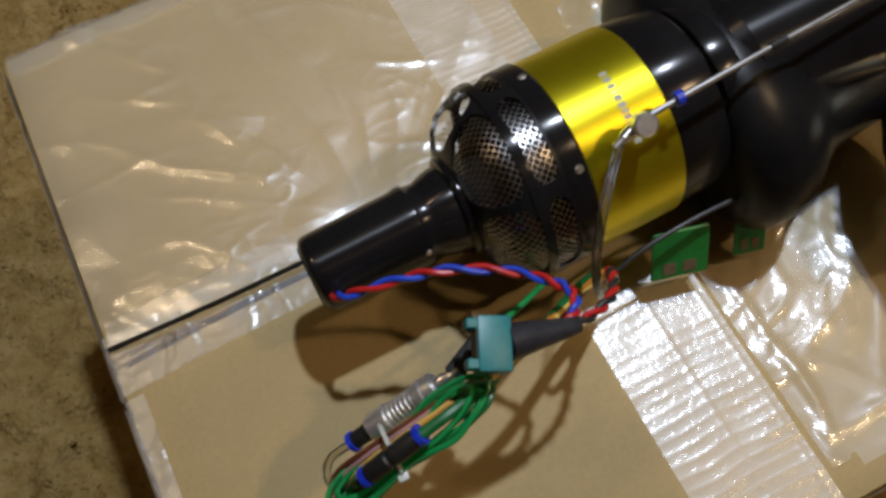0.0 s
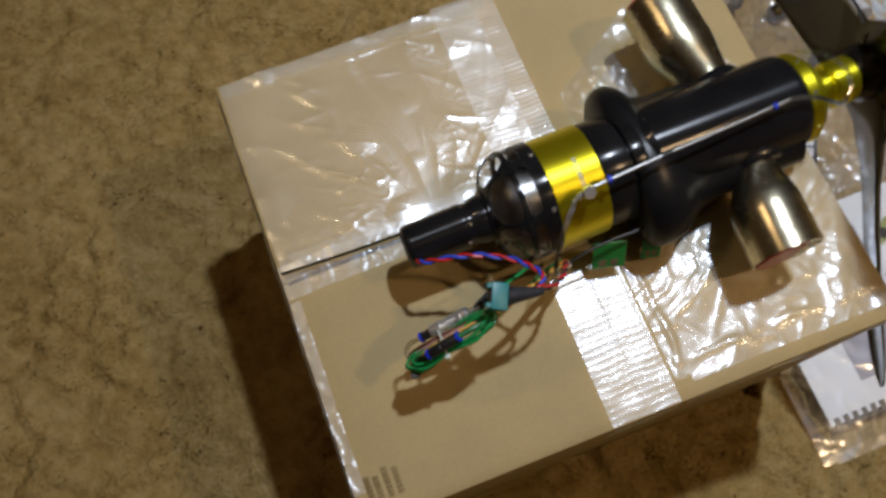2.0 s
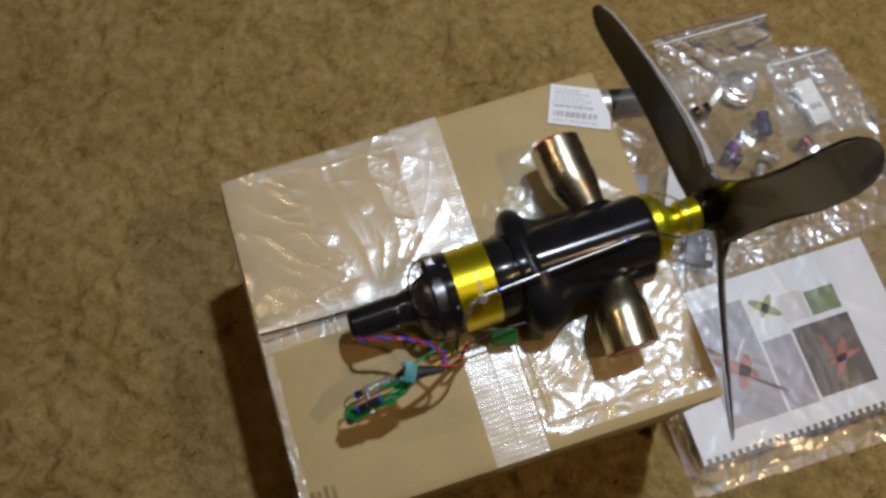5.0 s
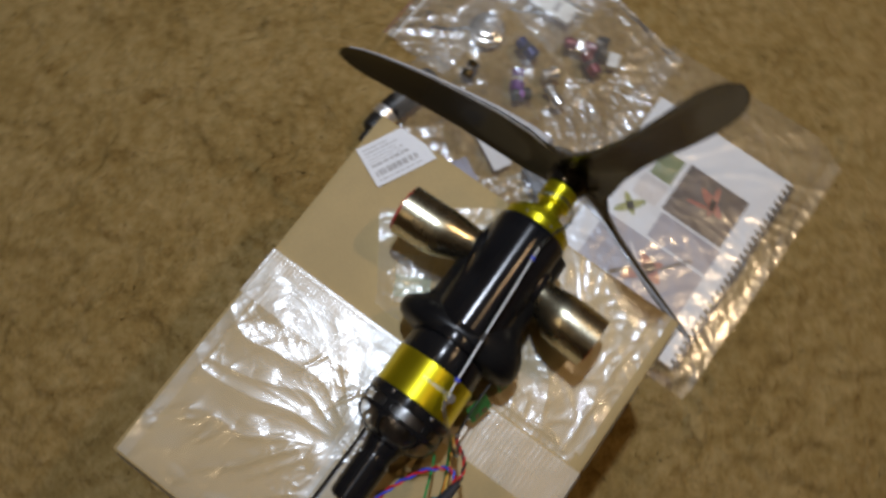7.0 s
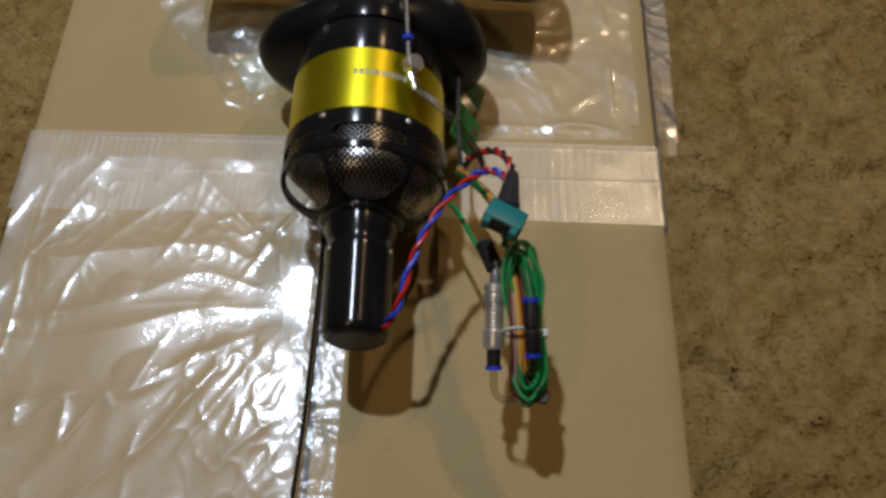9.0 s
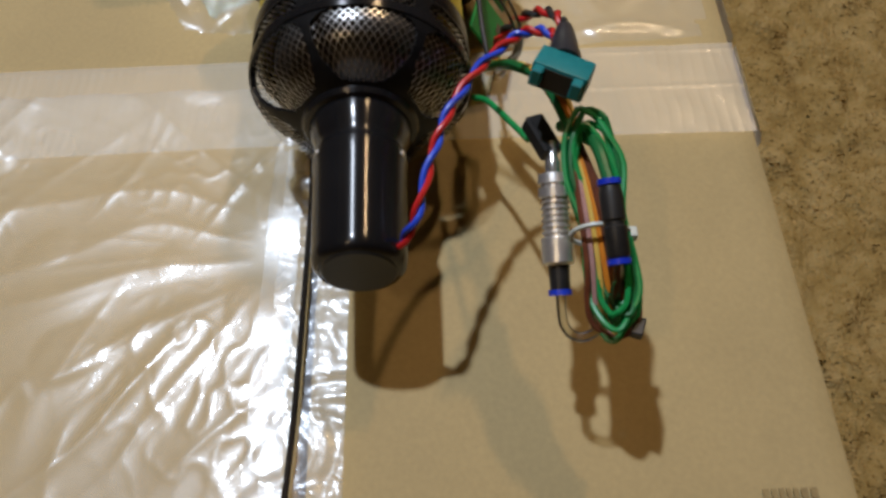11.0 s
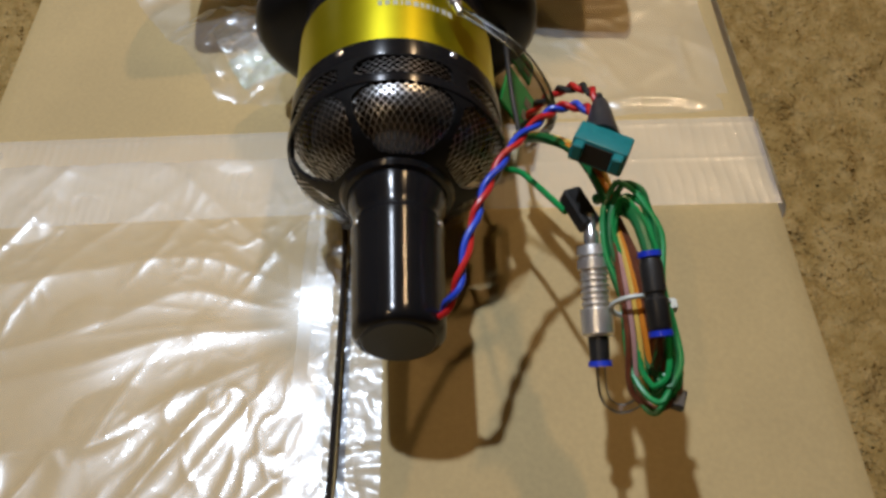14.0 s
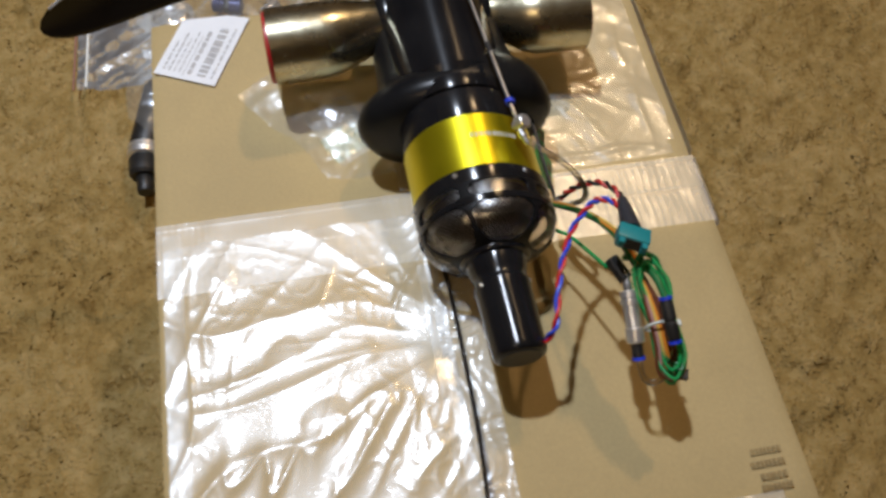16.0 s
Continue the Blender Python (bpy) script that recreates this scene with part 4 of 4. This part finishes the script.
    for k, (name, mat, r) in enumerate((("brown_wire", BROWN_WIRE, 0.0013), ("brown_wire", BROWN_WIRE, 0.0013), ("orange_wire", ORANGE_WIRE, 0.0009), ("yellow_wire", YELLOW_WIRE, 0.0008), ("pink_wire", PINK_WIRE, 0.0008), ("brown_wire", BROWN_WIRE, 0.0009))):
        o = (k - 2.5) * 0.0017
        pts = [(0.122, 0.090 + o * 0.4, 0.357), (0.112, 0.0885 + o * 0.6, 0.358 + o * 0.3), (0.098, 0.0865 + o * 0.8, 0.356 - o * 0.2), (0.082, 0.0850 + o, 0.350), (0.069, 0.0830 + o * 1.3, 0.3395), (0.0650, 0.0800, 0.3365), (0.069, 0.0770 - o * 0.6, 0.3390), (0.080, 0.0765 - o * 0.4, 0.346)]
        part(name, tube(spline(pts, 6), r, 7), mat, har)
    # black fitting with blue ends
    a, b = (0.0985, 0.0825, 0.3650), (0.0800, 0.0810, 0.3555)
    fit = part("push_fitting", straight(a, b, [(0, 0.0029), (0.10, 0.0034), (0.47, 0.0034), (0.5, 0.0028), (0.55, 0.0028), (0.58, 0.0034), (0.95, 0.0034), (1, 0.0029)], 20), BLACK_MATT, har, "black push-in hose fitting with blue ends")
    va, vb = Vector(a), Vector(b)
    for s, e in ((-0.09, -0.01), (1.01, 1.09)):
        part("release_ring", straight(va.lerp(vb, s), va.lerp(vb, e), [(0, 0.0035), (1, 0.0035)], 20), BLUE, fit, "blue release ring")
    part("fitting_hose", tube(spline([tuple(va.lerp(vb, -0.05)), (0.112, 0.0845, 0.366), (0.126, 0.088, 0.360), (0.132, 0.092, 0.352)], 6), 0.0019, 10), DARK_GREEN, har)
    # fuel filter
    a, b = (0.1115, 0.0965, 0.3550), (0.0865, 0.0962, 0.3420)
    flt = part("fuel_filter", straight(a, b, [(0, 0.0022), (0.02, 0.0046), (0.12, 0.0049), (0.13, 0.0041), (0.16, 0.0041), (0.17, 0.0049), (0.27, 0.0049), (0.28, 0.0039), (0.70, 0.0039), (0.71, 0.0049), (0.97, 0.0049), (1, 0.0042)], 24), KNURL, har, "bright metal fuel filter with ribbed middle")
    va, vb = Vector(a), Vector(b)
    for k in range(6):
        s = 0.31 + 0.065 * k
        part("filter_rib", straight(va.lerp(vb, s), va.lerp(vb, s + 0.032), [(0, 0.0038), (0.2, 0.0044), (0.8, 0.0044), (1, 0.0038)], 20), KNURL, flt)
    part("filter_inlet", straight(va.lerp(vb, -0.34), va.lerp(vb, 0.02), [(0, 0.0016), (0.5, 0.0018), (0.6, 0.0024), (1, 0.0024)], 14), CHROME, flt)
    part("filter_outlet", straight(va.lerp(vb, 0.98), va.lerp(vb, 1.26), [(0, 0.0032), (1, 0.0030)], 18), BLACK_MATT, flt)
    part("release_ring", straight(va.lerp(vb, 1.26), va.lerp(vb, 1.32), [(0, 0.0036), (1, 0.0036)], 18), BLUE, flt, "blue release ring")
    e = va.lerp(vb, 1.32)
    part("filter_hose", tube(spline([tuple(e), (0.0700, 0.0955, 0.3345), (0.0665, 0.0910, 0.3335), (0.0680, 0.0850, 0.3380), (0.0745, 0.0815, 0.3490), (0.0795, 0.0810, 0.3552)], 8), 0.0015, 10), HOSE, har, "clear thin hose")
    # small black plug on a green lead
    part("green_wire", tube(spline([(0.166, 0.118, 0.330), (0.158, 0.114, 0.337), (0.148, 0.110, 0.342), (0.138, 0.1065, 0.347), (0.128, 0.1025, 0.351)], 6), 0.0011, 8), GREEN_WIRE, har)
    m = Matrix.Translation((0.1240, 0.0995, 0.3580)) @ Euler((radians(12), radians(-8), radians(24))).to_matrix().to_4x4()
    part("small_plug", block(-0.0078, 0.0060, -0.0032, 0.0032, -0.0028, 0.0028, 0.0006, 1, m), BLACK_MATT, har, "small black plug")
    m = Matrix.Translation((0.0665, 0.0748, 0.3375)) @ Euler((0, 0, radians(-20))).to_matrix().to_4x4()
    part("small_plug", block(-0.0026, 0.0034, -0.0018, 0.0018, -0.0016, 0.0016, 0.0004, 1, m), BLACK_MATT, har, "small black plug")
    # cable tie
    ring = [Vector((0.0895, 0.0850 + 0.0085 * math.cos(t), 0.3535 + 0.0056 * math.sin(t))) for t in np.linspace(0, 2 * math.pi, 25)]
    tie = part("cable_tie", tube(ring, 0.0008, 6, cap=False), NYLON, har, "white nylon cable tie")
    part("tie_head", block(0.0875, 0.0912, 0.0742, 0.0780, 0.3520, 0.3552, 0.0008), NYLON, tie)


build_harness()


def build_seam_wire():
    pts = spline([(0.003, 0.1862, ZT + 0.0056), (0.030, 0.1840, ZT + 0.0058), (0.060, 0.1822, ZT + 0.0058), (0.100, 0.1815, ZT + 0.0058), (0.150, 0.1815, ZT + 0.0060), (0.176, 0.1830, ZT + 0.0062), (0.196, 0.1860, ZT + 0.0060)], 6)
    pts = [p + Vector((0, 0, 0.0009 + dome(p.x, p.y))) for p in pts]
    tagged(solid("black_lead", tube(pts, 0.0011, 8), LEAD), "thin black wire lying along the box seam", "wire")


build_seam_wire()


# ---------------------------------------------------------------- on the floor beside the box
def build_manual():
    man = thing("manual", (0.59, 0.037, 0.006), "white spiral-bound manual with colour photographs on its cover", "manual")
    x0, x1, y0, y1, z = 0.436, 0.742, -0.066, 0.144, 0.010
    part("pages", block(x0 + 0.002, x1 - 0.002, y0 + 0.004, y1 - 0.002, 0.0065, 0.0092), PAPER, man)
    part("cover", block(x0, x1, y0, y1, z - 0.0006, z, 0.0002, 1), PAPER, man)
    for name, mat, b in (("photo_panel", PHOTO_DARK, (0.607, 0.683, -0.033, 0.058)), ("photo_panel", PHOTO_GREEN, (0.640, 0.680, 0.066, 0.098)), ("photo_panel", PHOTO_PALE, (0.603, 0.637, 0.066, 0.104)), ("photo_panel", PHOTO_GREY, (0.486, 0.560, -0.036, 0.114)), ("photo_panel", PHOTO_GREY, (0.564, 0.603, -0.036, 0.054))):
        part(name, block(b[0], b[1], b[2], b[3], z + 0.0002, z + 0.0004), mat, man, "printed colour photograph")
    for c, w, h, rot, mat in (((0.652, 0.008), 0.048, 0.013, 62, PHOTO_RED), ((0.655, 0.006), 0.044, 0.009, 8, PHOTO_RED), ((0.640, 0.022), 0.034, 0.006, 100, PHOTO_RED), ((0.520, 0.034), 0.060, 0.015, -38, PHOTO_RED), ((0.528, 0.026), 0.016, 0.046, -30, PHOTO_RED), ((0.552, 0.002), 0.050, 0.004, -38, INK), ((0.499, 0.062), 0.044, 0.006, -42, INK), ((0.532, 0.052), 0.040, 0.004, 50, PHOTO_PALE), ((0.585, 0.094), 0.046, 0.012, -40, LIME), ((0.587, 0.096), 0.010, 0.034, -40, LIME)):
        m = Matrix.Translation((c[0], c[1], z)) @ Euler((0, 0, radians(rot))).to_matrix().to_4x4()
        bm = bmesh.new()
        bmesh.ops.create_circle(bm, cap_ends=True, radius=1, segments=14)
        bmesh.ops.transform(bm, matrix=m @ Matrix.Translation((0, 0, 0.0007)) @ Matrix.Diagonal((w / 2, h / 2, 1, 1)), verts=bm.verts)
        bmesh.ops.solidify(bm, geom=bm.faces[:], thickness=-0.0002)
        part("printed_shape", bm, mat, man)
    comb = part("binding_spine", tube([Vector((x0 + 0.004, y0 - 0.003, 0.008)), Vector((x1 - 0.004, y0 - 0.003, 0.008))], 0.0034, 10), BLACK_MATT, man, "black plastic comb binding")
    n = 30
    for k in range(n):
        x = x0 + 0.008 + (x1 - x0 - 0.016) * k / (n - 1)
        part("binding_tooth", block(x - 0.0026, x + 0.0026, y0 - 0.003, y0 + 0.0064, 0.0100, 0.0113), BLACK_MATT, comb)


build_manual()


def floor_bag(name, corners, base, amp, seed, scale, label, bulge=(), step=0.0024, film=None):
    xs, ys = [c[0] for c in corners], [c[1] for c in corners]

    def inside(x, y):
        for (ax, ay), (bx, by) in zip(corners, corners[1:] + corners[:1]):
            if (bx - ax) * (y - ay) - (by - ay) * (x - ax) < 0:
                return False
        return True

    def h(x, y):
        fine = 0.17 * amp * crease(x, y, seed + 3, scale * 2.9)
        z = base + 0.9 * amp * crease(x, y, seed, scale) + fine
        for bx, by, r, top in bulge:
            z = max(z, base + top * max(0.0, 1 - ((x - bx) ** 2 + (y - by) ** 2) / (r * r)) + amp * 0.35 * crease(x, y, seed, scale * 2) + fine)
        return z

    bag = thing(name, (sum(xs) / len(xs), sum(ys) / len(ys), 0), label, "plastic bag")
    no_shadow(part("film", sheet(inside, min(xs), max(xs), min(ys), max(ys), step, h), film or PARTS_BAG, bag))
    return bag, h


sleeve, over_manual = floor_bag("plastic_sleeve", [(0.408, -0.100), (0.800, -0.110), (0.822, -0.060), (0.815, 0.175), (0.415, 0.190)], 0.0118, 0.0024, 5, 20, "clear crumpled plastic sleeve over the manual", film=SLEEVE)
rim = sheet(lambda x, y: y > -0.099 - 0.0255 * (x - 0.408), 0.411, 0.798, -0.111, -0.090, 0.0024, lambda x, y: over_manual(x, y) + 0.0009)
no_shadow(part("sealed_edge", rim, SLEEVE, sleeve))
bag, over_parts = floor_bag("zip_bag", [(0.420, 0.150), (0.800, 0.150), (0.835, 0.300), (0.822, 0.410), (0.730, 0.440), (0.520, 0.440), (0.425, 0.330)], 0.014, 0.009, 6, 19, "clear zip bag full of small hardware on the carpet", ((0.655, 0.315, 0.06, 0.030), (0.742, 0.268, 0.06, 0.030), (0.560, 0.300, 0.07, 0.028), (0.692, 0.396, 0.04, 0.02), (0.545, 0.412, 0.055, 0.040)))
rim = sheet(lambda x, y: 0.0 < 0.799 + 0.233 * (y - 0.15) - x < 0.011, 0.780, 0.840, 0.153, 0.297, 0.0024, lambda x, y: over_parts(x, y) + 0.0009)
no_shadow(part("side_seam", rim, BAG, bag))
bag2, _ = floor_bag("zip_bag", [(0.585, 0.400), (0.745, 0.385), (0.762, 0.497), (0.588, 0.502)], 0.006, 0.006, 7, 20, "empty clear zip bag with a sealed strip")
part("zip_strip", block(-0.085, 0.085, -0.0012, 0.0012, 0.011, 0.0135, 0.0004, 1, Matrix.Translation((0.675, 0.488, 0)) @ Euler((0, 0, radians(-1))).to_matrix().to_4x4()), WHITE, bag2)
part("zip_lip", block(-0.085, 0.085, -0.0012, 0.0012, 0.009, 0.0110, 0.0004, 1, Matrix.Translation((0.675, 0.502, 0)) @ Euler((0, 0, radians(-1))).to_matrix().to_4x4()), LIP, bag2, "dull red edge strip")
bag3, _ = floor_bag("zip_bag", [(0.700, 0.300), (0.850, 0.280), (0.822, 0.416), (0.732, 0.420)], 0.008, 0.006, 8, 20, "small clear zip bag with a white card")
part("zip_strip", block(-0.040, 0.040, -0.0012, 0.0012, 0.011, 0.0135, 0.0004, 1, Matrix.Translation((0.776, 0.410, 0)) @ Euler((0, 0, radians(-1))).to_matrix().to_4x4()), WHITE, bag3)


def turned_fitting(name, place, rot, rows, long, material, label, collar=None):
    m = pose(*place, 0, 0, rot)
    ob = thing(name, place, label, "fitting", "hardware in the bag")
    d = Vector((math.cos(radians(rot)), math.sin(radians(rot)), 0)) * long / 2
    d, rows = d * 1.35, [(a, r * 1.3) for a, r in rows]
    p = Vector(place)
    part("body", straight(p - d, p + d, rows, 18), material, ob)
    if collar:
        part("collar", straight(p - d * 0.25, p + d * 0.2, [(0, collar[1] * 1.3), (0.15, collar[1] * 1.4), (0.85, collar[1] * 1.4), (1, collar[1] * 1.3)], 6), collar[0], ob)
    return ob


STEP = [(0, 0.004), (0.05, 0.0075), (0.4, 0.0078), (0.42, 0.0055), (0.7, 0.0055), (0.72, 0.0068), (0.95, 0.0066), (1, 0.0045)]
for place, rot, long, mat, col, label in (
        ((0.641, 0.315, 0.012), 30, 0.026, PURPLE, (CHROME, 0.0075), "purple anodised metal hose fitting"),
        ((0.628, 0.300, 0.011), -50, 0.020, BLACK_MATT, (PURPLE, 0.0070), "black hose fitting with a purple nut"),
        ((0.688, 0.332, 0.012), 75, 0.026, DULL_BLUE, (BLACK_MATT, 0.0065), "dark blue plastic fitting"),
        ((0.736, 0.275, 0.012), 110, 0.034, DULL_RED, (CHROME, 0.0070), "red anodised metal fitting"),
        ((0.722, 0.248, 0.012), 60, 0.026, DULL_RED, (BLACK_MATT, 0.0075), "red plug with a black nut"),
        ((0.752, 0.250, 0.012), 20, 0.022, BLACK_MATT, None, "small black rubber plug"),
        ((0.578, 0.286, 0.012), 40, 0.028, DULL_BLUE, (DULL_RED, 0.0090), "blue fitting with a red ring"),
        ((0.652, 0.262, 0.011), 65, 0.026, CHROME, None, "short bright metal adaptor"),
        ((0.614, 0.376, 0.011), 10, 0.020, BRONZE, None, "small gold coloured fitting"),
        ((0.676, 0.285, 0.011), 140, 0.018, CHROME, None, "short bright metal adaptor")):
    turned_fitting("hose_fitting", place, rot, STEP, long, mat, label, col)


def flat_box(name, c, size, rot, material, label, category, marks=(), mark_material=None):
    ob = thing(name, (c[0], c[1], 0.004), label, category)
    m = pose(c[0], c[1], 0.004, 0, 0, rot)
    w, d, h = size
    part("body", block(-w / 2, w / 2, -d / 2, d / 2, 0, h, min(h, d, w) * 0.18, 2, m), material, ob)
    for a, b, e, f in marks:
        part("mark", block(a, b, e, f, h + 0.0003, h + 0.0007, 0, 1, m), mark_material, ob)
    return ob


flat_box("white_case", (0.765, 0.342), (0.068, 0.027, 0.010), 93, WHITE, "small white plastic case with a grey button", "case", ((-0.012, -0.004, -0.008, 0.008),), GREY_INK)
flat_box("white_block", (0.745, 0.226), (0.022, 0.016, 0.012), 20, WHITE, "small white plastic connector block", "connector")
flat_box("blue_grey_box", (0.485, 0.297), (0.040, 0.032, 0.016), 62, PHOTO_GREY, "small blue-grey electronic box in a bag", "electronics", ((-0.014, 0.014, 0.004, 0.010),), PHOTO_PALE)
flat_box("handheld_terminal", (0.540, 0.200), (0.066, 0.040, 0.014), 62, SHRINK, "dark handheld control terminal with pale keys", "terminal", ((-0.024, -0.014, -0.015, -0.007), (-0.010, 0.000, -0.015, -0.007), (0.004, 0.014, -0.015, -0.007), (0.017, 0.026, -0.015, -0.007)), PHOTO_PALE)
flat_box("white_card", (0.545, 0.290), (0.070, 0.026, 0.003), 62, PAPER, "white folded paper card among the bags", "card")


def build_disc():
    ob = thing("metal_cap", (0.680, 0.394, 0.004), "round shiny metal cap in a zip bag", "cap")
    a = Vector((0.680, 0.394, 0.002))
    part("rim", straight(a, a + Vector((0, 0, 0.012)), [(0, 0.024), (0.1, 0.0255), (0.7, 0.0255), (0.9, 0.0245), (1, 0.0225)], 32), CHROME, ob)
    part("boss", straight(a + Vector((0, 0, 0.012)), a + Vector((0, 0, 0.0165)), [(0, 0.0195), (0.5, 0.0180), (0.8, 0.0150), (1, 0.009)], 32), CHROME, ob)


build_disc()


def build_pump():
    pump = thing("fuel_pump", (0.505, 0.424, 0), "small black cylindrical pump with a bright metal collar on the carpet", "pump")
    part("inlet", straight((0.442, 0.4275, 0.016), (0.462, 0.4280, 0.017), [(0, 0.0075), (0.1, 0.0085), (0.9, 0.0085), (1, 0.0075)], 20), BLACK_MATT, pump)
    part("front_body", straight((0.460, 0.4280, 0.017), (0.482, 0.4275, 0.0175), [(0, 0.013), (0.15, 0.0155), (0.9, 0.0160), (1, 0.0150)], 28), BLACK_MATT, pump)
    part("collar", straight((0.481, 0.4276, 0.0175), (0.497, 0.4262, 0.0175), [(0, 0.0150), (0.12, 0.0178), (0.45, 0.0180), (0.5, 0.0165), (0.58, 0.0165), (0.62, 0.0180), (0.9, 0.0178), (1, 0.0155)], 32), KNURL, pump, "bright turned metal collar")
    part("rear_body", straight((0.496, 0.4262, 0.0175), (0.574, 0.4090, 0.0175), [(0, 0.0158), (0.05, 0.0172), (0.93, 0.0172), (1, 0.0150)], 28), BLACK_MATT, pump)


build_pump()
